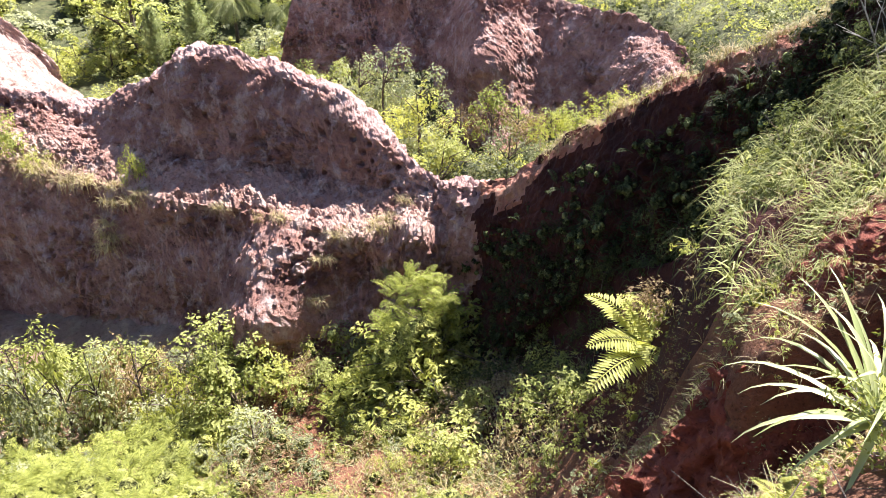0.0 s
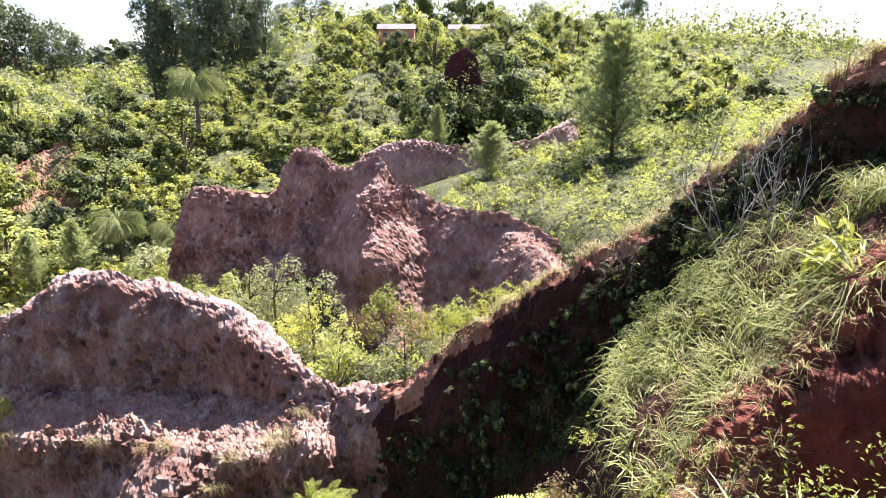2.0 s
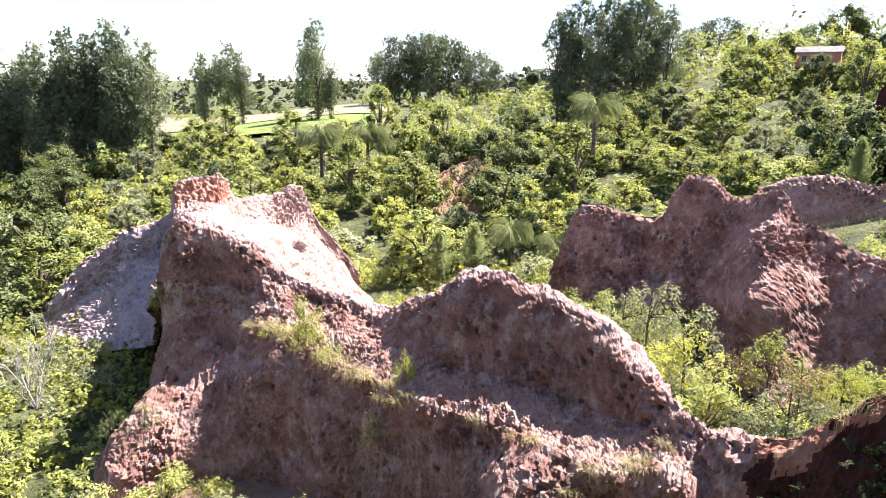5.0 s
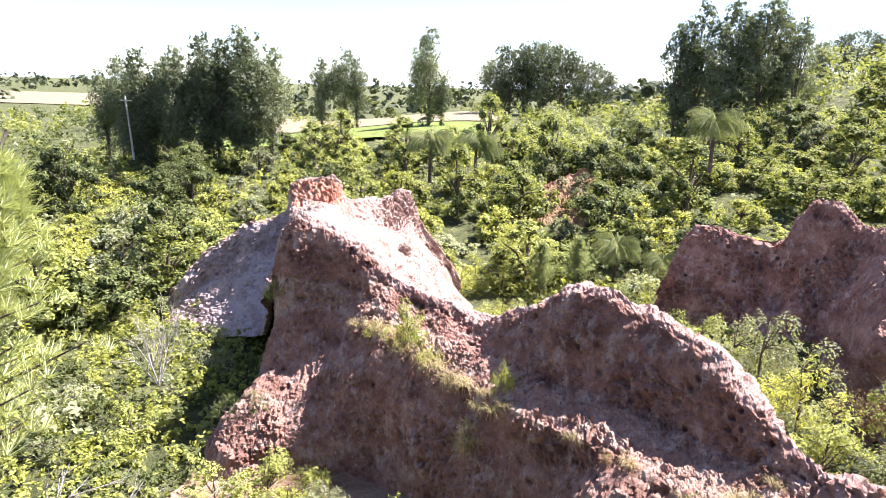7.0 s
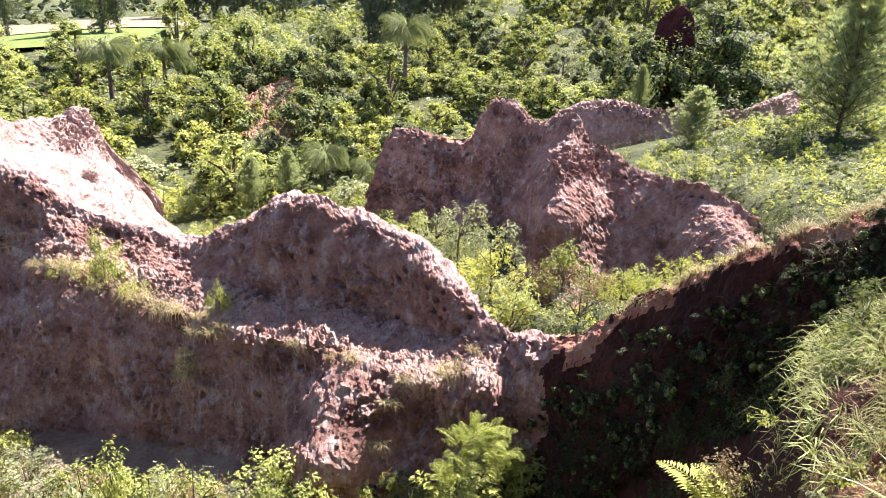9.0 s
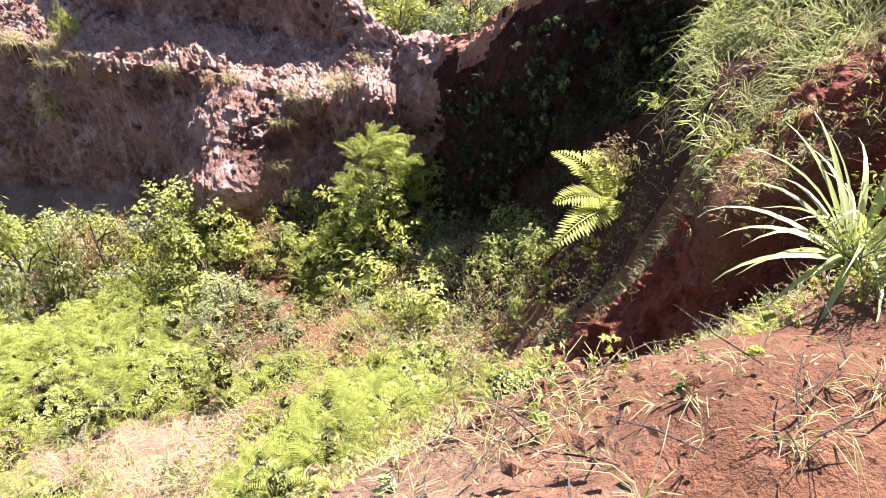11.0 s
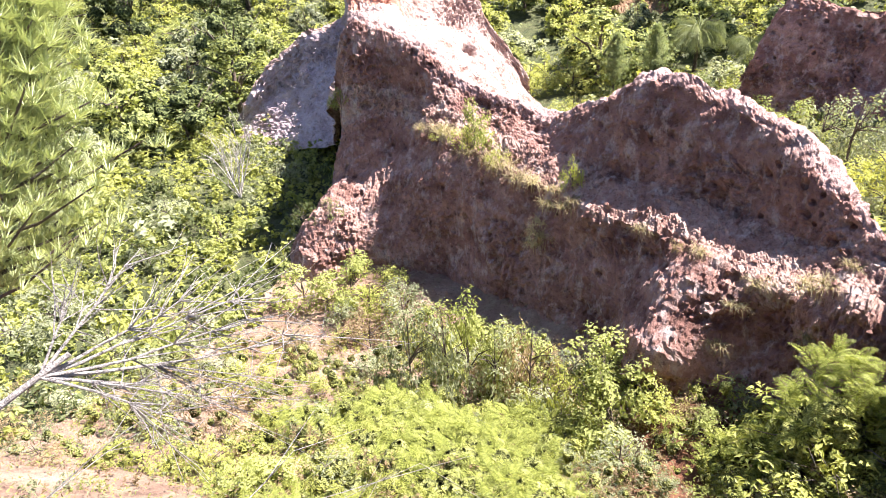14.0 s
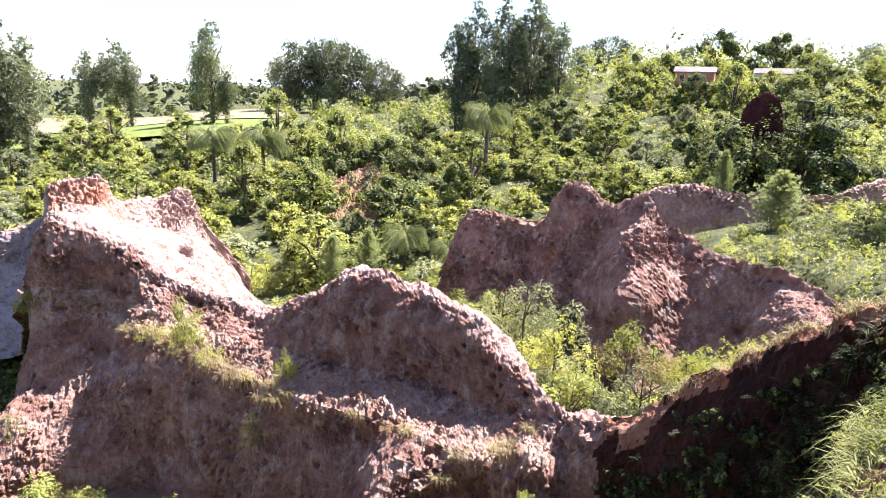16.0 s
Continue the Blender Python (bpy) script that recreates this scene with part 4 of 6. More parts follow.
for x, y, s in ((-52, 150, 1.0), (-47, 152, 1.1), (-43.5, 149, 0.95)):
    stand(GUMS[0], x, y, s, r.uniform(0, 360))
stand(GUMS[1], -24.2, 133, 1.0, 40)
stand(GUMS[0], -21.3, 131, 0.62, 100)
for x, y, s in ((17.5, 106, 0.95), (20.5, 107, 1.12), (23, 104, 0.9), (25.5, 107, 1.1), (28.5, 104, 1.12), (31, 107, 0.98), (33.5, 105, 0.85)):
    stand(GUMS[2], x, y, s, r.uniform(0, 360))
for x, y, s in ((-16, 191, 0.95), (-12, 189, 1.12), (-7.5, 191, 1.15), (-3, 189, 1.18), (1.5, 191, 1.15), (9, 196, 0.9), (13, 200, 0.8)):
    stand(GUMS[3], x, y, s, r.uniform(0, 360))
for x, y, s in ((60, 172, 0.62), (66, 175, 0.7), (72, 178, 0.72), (78, 152, 0.5), (108, 131, 0.55), (100, 138, 0.45), (116, 110, 0.75), (111, 133, 0.5), (128, 150, 0.4)):
    stand(GUMS[3], x, y, s, r.uniform(0, 360))


# ---------------------------------------------------------------- palms and pines
def make_palm(seed, trunk, length, count, hang=0.6):
    r = np.random.default_rng(seed)
    root = new("palm_tree")
    part("trunk", tube([(0, 0, -0.5), (0.05, 0, trunk * 0.5), (0, 0.04, trunk)], [0.2, 0.16, 0.14], 8), BARK, root, "grey ringed palm trunk", True)
    for k in range(count):
        vf = frond(r, length * r.uniform(0.85, 1.15), 34, length * 0.2, radians(r.uniform(35, 88)), radians(r.uniform(130, 175)), 0.05, hang, 4, 0.3)
        part("frond", turned(vf, pose(0, 0, trunk, 0, 0, k * 137.5)), PALMLEAF, root)
    return root


PALM = tagged(make_palm(1, 3.2, 3.3, 30, 1.7), "feathery palm with a drooping crown above the thicket", "palm", group="palms")
stand(PALM, 12.9, 58.6, 1.0, 0)
PALM.matrix_basis = pose(12.9, 58.6, -5.9)
for x, y, z, s in ((-13.2, 73.4, -9.9, 1.15), (-8.3, 74.8, -10.3, 1.2), (5.2, 51.5, -14.6, 0.85), (8.4, 49.5, -14.6, 0.7)):
    copy_thing(PALM, pose(x, y, z, 0, 0, r.uniform(0, 360))).matrix_basis = pose(x, y, z, 0, 0, r.uniform(0, 360)) @ Matrix.Diagonal((s, s, s, 1))


def make_pine(seed, height, width, tufts, mat, low=0.04, whorls=110, needle=0.055, thick=0.035):
    r = np.random.default_rng(seed)
    root = new("pine_tree")
    parts, tips = [tube([(0, 0, -0.5), (0.05, 0, height * 0.5), (0, 0, height * 0.98)], [0.016 * height, 0.011 * height, 0.003 * height], 7)], []
    for k in range(whorls):
        q = low + (0.98 - low) * (k + r.uniform(-0.4, 0.4)) / whorls
        a, L = k * 2.4 + r.uniform(-0.4, 0.4), width * min(1.0, (1 - q) * 1.35) ** 0.9 * r.uniform(0.45, 1.15) + 0.12
        d = np.array([math.cos(a), math.sin(a), r.uniform(0.25, 0.75)])
        p0 = np.array([0, 0, q * height * 0.92])
        parts.append(tube([p0, p0 + d * L * 0.5, p0 + d * L + np.array([0, 0, 0.15 * L])], [0.0035 * height, 0.0025 * height, 0.0012 * height], 4))
        for t in np.linspace(0.12, 1.05, 14):
            tips.append(p0 + d * L * t + np.array([0, 0, 0.15 * L * t * t]) + r.normal(0, 0.055 * width, 3))
    part("trunk", joined(parts), BARK, root, smooth=True)
    part("crown", blades(r, tips, tufts, needle * height, 1.3, thick, 0.2, 1), mat, root, "tufts of long green needles")
    return root


NEEDLE = leafy("needles", (0.19, 0.23, 0.095), (0.44, 0.48, 0.24), 0.5, 0.3)
PINE = tagged(make_pine(5, 7.2, 3.2, 20, NEEDLE, 0.04, 150, 0.048, 0.034), "bushy young pine standing on the shrubby slope", "pine", group="pines")
stand(PINE, 27.3, 26.3, 1.0, 30)
PINE.matrix_basis = pose(27.3, 26.3, -5.3)
for x, y, z, s, sz in ((23.4, 31.9, -7.2, 0.52, 0.5), (28.7, 46.6, -8.2, 0.35, 0.62), (-0.3, 45, -13.6, 0.35, 0.5), (2.2, 47, -13.8, 0.42, 0.55)):
    m = pose(x, y, z, 0, 0, x * 40) @ Matrix.Diagonal((s, s, sz, 1))
    copy_thing(PINE, m).matrix_basis = m

NEARPINE = tagged(make_pine(6, 5.4, 1.35, 24, NEEDLE, 0.4, 110, 0.036, 0.010), "slender pine leaning out over the gully from the bank", "pine", group="pines")
NEARPINE.matrix_basis = pose(-5.05, 2.5, on_ground(-5.05, 2.5, 0.1), -33)


# ---------------------------------------------------------------- shrubs
SHRUB = [tagged(make_bush(400 + i, w, h, n, s, LEAF[m], "shrub", sh, b, lo, 0.02), lab, "shrub", group="shrubs") for i, (w, h, n, s, m, sh, b, lo, lab) in enumerate([
    (0.9, 1.3, 1300, 0.08, 0, 0.5, 10, 0.05, "green leafy shrub growing in the gully"),
    (0.9, 1.1, 1300, 0.08, 2, 0.36, 10, 0.02, "yellow-green feathery shrub in the sun"),
    (0.8, 1.2, 1200, 0.07, 3, 0.5, 9, 0.05, "grey-green small-leaved shrub among the herbs"),
    (0.8, 1.0, 1000, 0.06, 5, 0.45, 9, 0.05, "dry brownish shrub with sparse leaves"),
    (0.9, 1.2, 900, 0.08, 1, 0.32, 9, 0.05, "dark green shrub in the shade")])]


def put(kind, x, y, s, z=None, sz=None, used=set()):
    ob = SHRUB[kind]
    zz = on_ground(x, y, 0.12 * s) if z is None else z
    m = pose(x, y, zz, 0, 0, (x * 97 + y * 57) % 360) @ Matrix.Diagonal((s, s, sz or s, 1))
    if ob.name in used:
        ob = copy_thing(ob, m)
    used.add(SHRUB[kind].name)
    ob.matrix_basis = m
    return ob


def thick_bush(r, x, y, s, tall, leaves, size, shape, parts, bodies):
    hp = heap(r, s, s * tall, 9, 0.0)
    c, d = crown_points(r, leaves, hp, 0.9)
    at = np.array([x, y, on_ground(x, y, 0.05)])
    v, f = leaf_cloud(c, d + np.array([0, 0, 0.85]), size, shape, 0.3, r)
    parts.append((v + at, f))
    v, f = lumps(hp[:6], 0.52, r)
    bodies.append((v + at, f))


# the hollow behind the main ridge
for k, x, y, z, s, sz in ((2, 7.3, 22.6, -9.6, 1.5, 2.0), (2, 8.2, 21.3, -9.6, 1.3, 1.7), (1, 7.6, 19.8, -9.4, 1.3, 1.5), (2, 6.8, 24.2, -10, 1.3, 1.7), (0, 9.2, 17.6, -8.6, 1.0, 1.2), (3, 9.3, 16.2, -8.2, 1.0, 1.2),
                          (1, 9.5, 14.8, -7.6, 0.7, 0.9), (1, 10.2, 13.4, -6.7, 0.8, 0.9), (1, 10.8, 12.6, -6.3, 0.7, 0.8), (0, 10.6, 16.0, -8.2, 0.8, 0.8), (3, 8.6, 18.6, -9, 1.0, 1.1), (2, 5.6, 27, -11.5, 1.5, 1.6), (0, 4.5, 30, -12, 1.7, 1.6), (1, 2.5, 28, -12.3, 1.7, 1.5)):
    put(k, x, y, s * 1.25, z, sz * 1.3)
r = np.random.default_rng(17)
for x, y in scatter(r, 75, -9, 15, 15, 50, 1.5, lambda x, y: y > 23 - 1.06 * x and (x < 8.5 + 0.1 * (30 - y) + (1.5 if y < 24 else 0) or y > 37) and not (x < -3 and y < 46)):
    put(int(r.choice([0, 0, 1, 1, 2, 2, 4])), x, y, r.uniform(1.0, 1.8) * (1.35 if y > 34 else 1.0))
# the slope on the right of the hollow
shrubbery = {1: [], 2: [], 0: [], 3: []}
for x, y in scatter(r, 430, 10, 48, 4, 46, 1.0, lambda x, y: x > 10.2 + 0.02 * y and (x > 16.8 or y < 14) and not (16 < x < 29 and 32 < y < 42) and (x > 9.6 + 0.5 * (y - 8) or y > 17) and math.degrees(math.atan2(x, y)) < 72):
    s = r.uniform(0.5, 1.2) * r.uniform(0.8, 1.4)
    v, f = bushy(r, s, s * r.uniform(0.9, 1.6), 400 if x < 24 else 300, 0.10 if x < 24 else 0.14, 0.45, 9, 0.0)
    shrubbery[int(r.choice([1, 2, 2, 0, 0, 3, 3, 3]))].append((v + np.array([x, y, on_ground(x, y, 0.1)]), f))
for x, y in scatter(r, 330, 11, 38, 7, 36, 0.8, lambda x, y: x > rim_x(y) + 1.5 and (x > 16.5 or y < 13.5) and not (17 < x < 29 and 33 < y)):
    s = r.uniform(0.3, 0.65)
    v, f = bushy(r, s, s * r.uniform(0.9, 1.6), 110, 0.13, 0.35, 7, 0.0)
    shrubbery[int(r.choice([0, 2, 1, 3, 3]))].append((v + np.array([x, y, on_ground(x, y, 0.05)]), f))
for k, lab in ((1, "yellow-green low shrubs on the slope beyond the rim"), (2, "silvery green low shrubs on the slope beyond the rim"), (0, "green low shrubs on the slope beyond the rim"), (3, "dark green low shrubs on the slope beyond the rim")):
    v, f = joined(shrubbery[k])
    tagged(new("shrubbery", raw_mesh("shrubbery", v, f, [LEAF[{1: 2, 2: 3, 0: 0, 3: 1}[k]]], False)), lab, "shrubs", kind="stuff")
# the gully floor
for x, y in scatter(r, 50, -14, 0.5, 11.5, 20, 1.1, lambda x, y: 0.2 < 12.3 + (5.2 - x) * 0.62 - y < 3.2):
    put(int(r.choice([0, 0, 1, 2, 2, 3])), x, y, r.uniform(1.1, 1.7))
for x, y in scatter(r, 60, -15, 6.5, 5.5, 17, 1.2, lambda x, y: y < 12.2 + (5.6 - x) * 0.55 and y > 6.0 - 0.1 * x and not (-5 < x < 3 and y < 10.5)):
    put(int(r.choice([0, 1, 1, 2, 3, 3])), x, y, r.uniform(0.7, 1.15))
for k, x, y, z, s in ((1, 4.1, 11.4, None, 2.0), (1, 5.0, 11.3, None, 2.2), (1, 4.5, 10.6, None, 1.6), (4, 5.9, 11.3, None, 1.6), (0, 5.7, 11.8, None, 1.9), (1, 3.3, 11.9, None, 1.0), (3, 5.0, 9.6, None, 0.9), (3, 4.3, 9.3, None, 0.9), (3, 3.6, 10.2, None, 0.8), (3, 5.5, 9.3, None, 0.8), (1, 3.0, 10.9, None, 0.7), (0, 4.8, 8.6, None, 0.7), (3, 4.0, 8.3, None, 0.7), (0, 5.0, 7.3, None, 0.6), (3, 4.4, 6.9, None, 0.6), (0, 5.3, 6.3, None, 0.5), (3, 3.6, 7.2, None, 0.6), (1, 2.8, 8.2, None, 0.6), (0, 4.5, 5.6, None, 0.5), (3, 3.8, 5.2, None, 0.5), (3, 5.7, 8.7, None, 0.8), (0, 0.3, 14.4, None, 0.9), (0, -2.2, 15.5, None, 1.4), (2, -4.2, 15.8, None, 1.3), (1, 1.6, 13.4, None, 1.1), (0, 0.9, 14.0, None, 1.2), (3, 2.4, 12.9, None, 0.9), (2, -0.6, 14.9, None, 1.2), (0, -1.4, 15.2, None, 1.1)):
    put(k, x, y, s, z)
for x, y in scatter(r, 20, -30, -13, 10, 34, 2.0, lambda x, y: math.degrees(math.atan2(x, y)) > -58 and x < -13.5 - 0.1 * max(0, y - 25)):
    put(int(r.choice([0, 1, 2, 2])), x, y, r.uniform(1.1, 2.0))
parts, kind = [], []
for x, y in scatter(r, 500, -36, -9, 7, 38, 0.85, lambda x, y: math.degrees(math.atan2(x, y)) > -62 and x < -12.5 - 0.1 * max(0, y - 25) and not (y > 35 and x > -21)):
    s = r.uniform(0.6, 1.3)
    parts.append(bushy(r, s, s * r.uniform(0.8, 1.5), 170, 0.20, 0.5, 8, 0.0))
    parts[-1] = (parts[-1][0] + np.array([x, y, on_ground(x, y, 0.1)]), parts[-1][1])
    kind += [int(r.choice([0, 0, 2, 2, 3, 1]))] * 170
v, f = joined(parts)
tagged(new("shrubbery", raw_mesh("shrubbery", v, f, LEAF[:4], False, kind)), "dense light green shrubs below the bank", "shrubs", kind="stuff")
parts = []
for x, y in scatter(r, 150, 4.4, 8.6, 4.6, 12.4, 0.3, lambda x, y: (1.5 if y > 8 else 0.6) < rim_x(y) - x < (2.4 if y < 9.5 else 2.9) and y > 5.6 + 0.4 * (x - 6) and math.hypot(x - 6.0, y - 5.4) > 1.0):
    s = r.uniform(0.2, 0.5)
    v, f = bushy(r, s * 0.8, s * r.uniform(0.7, 1.4), 90, 0.06, 0.25, 7, 0.0)
    parts.append((v + np.array([x, y, max(on_ground(x, y, 0.05), float(np.interp(rim_x(y) - x, [0, 2.2], [rim_z(y) - 0.6, -20])))]), f))
v, f = joined(parts)
tagged(new("shrubbery", raw_mesh("shrubbery", v, f, [SHADE_TINTED_LEAF], False)), "plants below the rim, green darkened for shade", "shrubs", kind="stuff")
parts, kind, bodies = [], [], []
mounds = [(-0.6, 8.6), (-2.6, 9.6), (-3.6, 8.2), (1.2, 6.6), (2.2, 5.6), (0.6, 5.6), (-4.6, 10.6), (-1.4, 10.8), (2.8, 7.2)]
for x, y in scatter(r, 330, -9, 5.5, 4.2, 15, 0.36, lambda x, y: rim_x(y) - x > 2.6 and y < 11.6 + (5.6 - x) * 0.55):
    lush = max(math.exp(-((x - a) ** 2 + (y - c) ** 2) / 0.9) for a, c in mounds)
    bare = math.exp(-((x + 0.5) ** 2 + (y - 6.4) ** 2) / 0.7)
    s = r.uniform(0.22, 0.45) + 0.4 * lush - 0.3 * bare
    if s < 0.15:
        continue
    v, f = bushy(r, s, s * r.uniform(0.8, 1.5), 130, 0.075, 0.32, 7, 0.0)
    parts.append((v + np.array([x, y, on_ground(x, y, 0.05)]), f))
    kind += [2 if lush > 0.3 else int(r.choice([0, 2, 3, 5, 5]))] * 130
for x, y in scatter(r, 110, -3, 6.0, 2.6, 6.5, 0.38, lambda x, y: rim_x(y) - x > 3.4 and y > 2.2 + 0.15 * abs(x) and math.hypot(x + 0.5, y - 6.0) > 1.0):
    s = r.uniform(0.16, 0.36)
    v, f = bushy(r, s, s * r.uniform(0.9, 1.7), 130, 0.05, 0.3, 7, 0.0)
    parts.append((v + np.array([x, y, on_ground(x, y, 0.04)]), f))
    kind += [int(r.choice([0, 2, 3, 5, 5]))] * 130
for x, y in scatter(r, 130, -12, 4.5, 7.2, 17, 0.66, lambda x, y: rim_x(y) - x > 2.9 and y < 11.9 + (5.6 - x) * 0.6):
    s = r.uniform(0.5, 1.0)
    thick_bush(r, x, y, s, r.uniform(0.8, 1.4), 430, 0.09, 0.26, parts, bodies)
    kind += [int(r.choice([0, 2, 2, 3, 3, 5, 5]))] * 430
for mx, my in mounds + [(-5.8, 9.2), (-6.6, 11.8), (-3.2, 12.4), (-0.4, 12.2), (1.4, 10.4), (2.4, 9.2), (-7.8, 9.6), (-8.6, 12.6), (3.4, 6.2), (1.0, 8.4), (-5.2, 7.6)]:
    for _ in range(1):
        x, y, s = mx + r.normal(0, 0.45), my + r.normal(0, 0.4), r.uniform(0.55, 0.85)
        thick_bush(r, x, y, s, r.uniform(0.9, 1.4), 620, 0.10, 0.24, parts, bodies)
        kind += [int(r.choice([2, 2, 0, 3]))] * 620
v, f = joined(parts)
w, g = joined(bodies)
tagged(new("shrubbery", raw_mesh("shrubbery", w, g, [SHADED_INSIDE[2]], True)), "dense leafy insides of the gully shrubs, inner shade painted in", "shrubs", kind="stuff")
tagged(new("shrubbery", raw_mesh("shrubbery", v, f, LEAF, False, kind)), "mixed yellow-green and dry low shrubs on the gully floor", "shrubs", kind="stuff")
# dry weeds and stems between the bracken and the rim
parts, kind = [], []
for x, y in scatter(r, 190, 1.6, 6.8, 5.2, 10.8, 0.24, lambda x, y: 2.3 < rim_x(y) - x < 5.6 and y < 11.4 + 0.4 * (4 - x)):
    s = r.uniform(0.2, 0.42)
    v, f = bushy(r, s, s * r.uniform(0.9, 1.7), 130, 0.055, 0.28, 7, 0.0)
    parts.append((v + np.array([x, y, on_ground(x, y, 0.04)]), f))
    kind += [int(r.choice([5, 5, 3, 2, 0]))] * 130
v, f = joined(parts)
tagged(new("shrubbery", raw_mesh("shrubbery", v, f, LEAF, False, kind)), "dry brownish weeds in the sun below the spur", "shrubs", kind="stuff")
# shade plants under the rim
for x, y in scatter(r, 30, 4.6, 8.4, 5.2, 12.3, 0.5, lambda x, y: 0.9 < rim_x(y) - x < (2.3 if y < 9.5 else 3.2)):
    put(4, x, y, r.uniform(0.4, 0.8))


# ---------------------------------------------------------------- grass and bracken
def strewn(r, n, xlo, xhi, ylo, yhi, keep):
    P = np.stack([r.uniform(xlo, xhi, n), r.uniform(ylo, yhi, n)], 1)
    P = P[keep(P[:, 0], P[:, 1])]
    return np.stack([P[:, 0], P[:, 1], ground(P[:, 0], P[:, 1]) - 0.03], 1)


def on_spur(x, y):
    d = rim_x(y) - x
    return (d > 0.5) & (d < 5.2) & (y > np.interp(x, [4.0, 4.4, 4.72, 5.19, 5.73, 6.25, 7.3], [3.3, 3.15, 3.08, 2.97, 2.72, 2.5, 2.1]) + 0.22) & (y < 6.6 + 0.5 * (x - 7.2)) & (x > np.interp(y, [2.5, 3.1, 5.0, 5.6, 6.5], [4.2, 4.35, 5.8, 6.5, 7.0]))


r = np.random.default_rng(23)
tufts = strewn(r, 7600, 3.5, 9.5, 2.6, 8.5, on_spur)
tufts = tufts[fbm(tufts * 2.6, 2, 4) > 0.1]
v, f = joined([blades(r, tufts[::2], 9, 0.46, 1.0, 0.017, 1.1), blades(r, tufts[1::2], 6, 0.27, 1.0, 0.010, 0.6, 2)])
tagged(new("grass", raw_mesh("grass", v, f, [GRASS[0]], False)), "long green grass on the spur slope", "grass", kind="stuff")
parts, kind = [], []
for x, y, z in tufts[r.integers(0, len(tufts), 85)]:
    s = r.uniform(0.08, 0.24)
    v, f = bushy(r, s, s * r.uniform(0.9, 1.8), 80, 0.045, 0.4, 6, 0.0)
    parts.append((v + np.array([x, y, z]), f))
    kind += [int(r.choice([0, 1, 1, 2, 5]))] * 80
v, f = joined(parts)
tagged(new("ground_cover", raw_mesh("ground_cover", v, f, LEAF, False, kind)), "small leafy herbs among the grass of the spur", "ground cover", kind="stuff")
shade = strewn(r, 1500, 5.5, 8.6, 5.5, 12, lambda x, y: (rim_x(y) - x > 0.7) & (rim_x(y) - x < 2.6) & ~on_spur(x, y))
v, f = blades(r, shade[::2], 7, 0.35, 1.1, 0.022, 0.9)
tagged(new("grass", raw_mesh("grass", v, f, [SHADE_TINTED_LEAF], False)), "grass under the rim, its green darkened for shade", "grass", kind="stuff")
dry = strewn(r, 2600, 3.0, 12, 2.2, 9, lambda x, y: ((rim_x(y) - x < 0.35) & (rim_x(y) - x > -2.0)) | (on_spur(x, y) & (r.random(len(x)) < 0.25)))
v, f = blades(r, dry, 9, 0.34, 0.9, 0.010, 0.5, 2)
tagged(new("dry_grass", raw_mesh("dry_grass", v, f, [GRASS[1]], False)), "pale dry grass along the rim", "grass", kind="stuff")
bank = strewn(r, 3600, -7, 6.5, 0.4, 8.5, lambda x, y: (y > 1.8) & ((rim_x(y) - x > 3.6) | (y < 2.4)))
bank = bank[fbm(bank * 0.8, 2, 14) > -0.1]
v, f = joined([blades(r, bank[::2], 9, 0.16, 1.0, 0.005, 0.6, 2), blades(r, bank[1::4], 6, 0.3, 0.6, 0.004, 0.5, 2)])
tagged(new("dry_grass", raw_mesh("dry_grass", v, f, [GRASS[1]], False)), "thin dry grass on the near bank", "grass", kind="stuff")


edge = np.concatenate([SPURV[20:240, 4:24].reshape(-1, 3)])
edge = edge[r.integers(0, len(edge), 520)]
v, f = joined([blades(r, edge[::2], 9, 0.17, 1.1, 0.006, 0.9, 2), blades(r, edge[1::2], 9, 0.13, 1.0, 0.005, 0.7, 2)])
tagged(new("dry_grass", raw_mesh("dry_grass", v, f, [GRASS[1], GRASS[0]], False, r.choice(2, len(f)))), "short grass along the edge of the spur", "grass", kind="stuff")
near_bank = strewn(r, 9000, -4, 6.5, 0.3, 5.0, lambda x, y: rim_x(y) - x > 2.0)
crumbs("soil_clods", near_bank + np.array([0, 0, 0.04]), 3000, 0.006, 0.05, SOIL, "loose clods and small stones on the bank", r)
sprigs = near_bank[(fbm(near_bank * 1.1, 2, 21) > 0.0) & (near_bank[:, 1] > 1.6)][:700]
v, f = leaf_cloud(np.repeat(sprigs, 22, 0) + r.normal(0, 0.06, (len(sprigs) * 22, 3)) + np.array([0, 0, 0.1]), r.normal(0, 0.6, (len(sprigs) * 22, 3)) + np.array([0, 0, 1.0]), 0.032, 0.35, 0.1, r)
tagged(new("ground_cover", raw_mesh("ground_cover", v, f, [LEAF[0], LEAF[2], LEAF[3], LEAF[5]], False, np.repeat(r.choice(4, len(sprigs)), 22))), "small green sprigs and dry weeds on the bank", "ground cover", kind="stuff")
lip = strewn(r, 1500, 0.6, 5.0, 0.5, 2.6, lambda x, y: rim_x(y) - x > 3.5)
lip = lip[fbm(lip * 2.2, 2, 29) > -0.1]
v, f = joined([blades(r, lip[::3], 8, 0.11, 1.1, 0.0025, 0.8, 2), blades(r, lip[1::16], 5, 0.24, 0.7, 0.002, 0.9)])
tagged(new("dry_grass", raw_mesh("dry_grass", v, f, [GRASS[1], GRASS[1], GRASS[0]], False, r.choice(3, len(f)))), "straw-coloured grass and stems along the bank's lip", "grass", kind="stuff")
parts = []
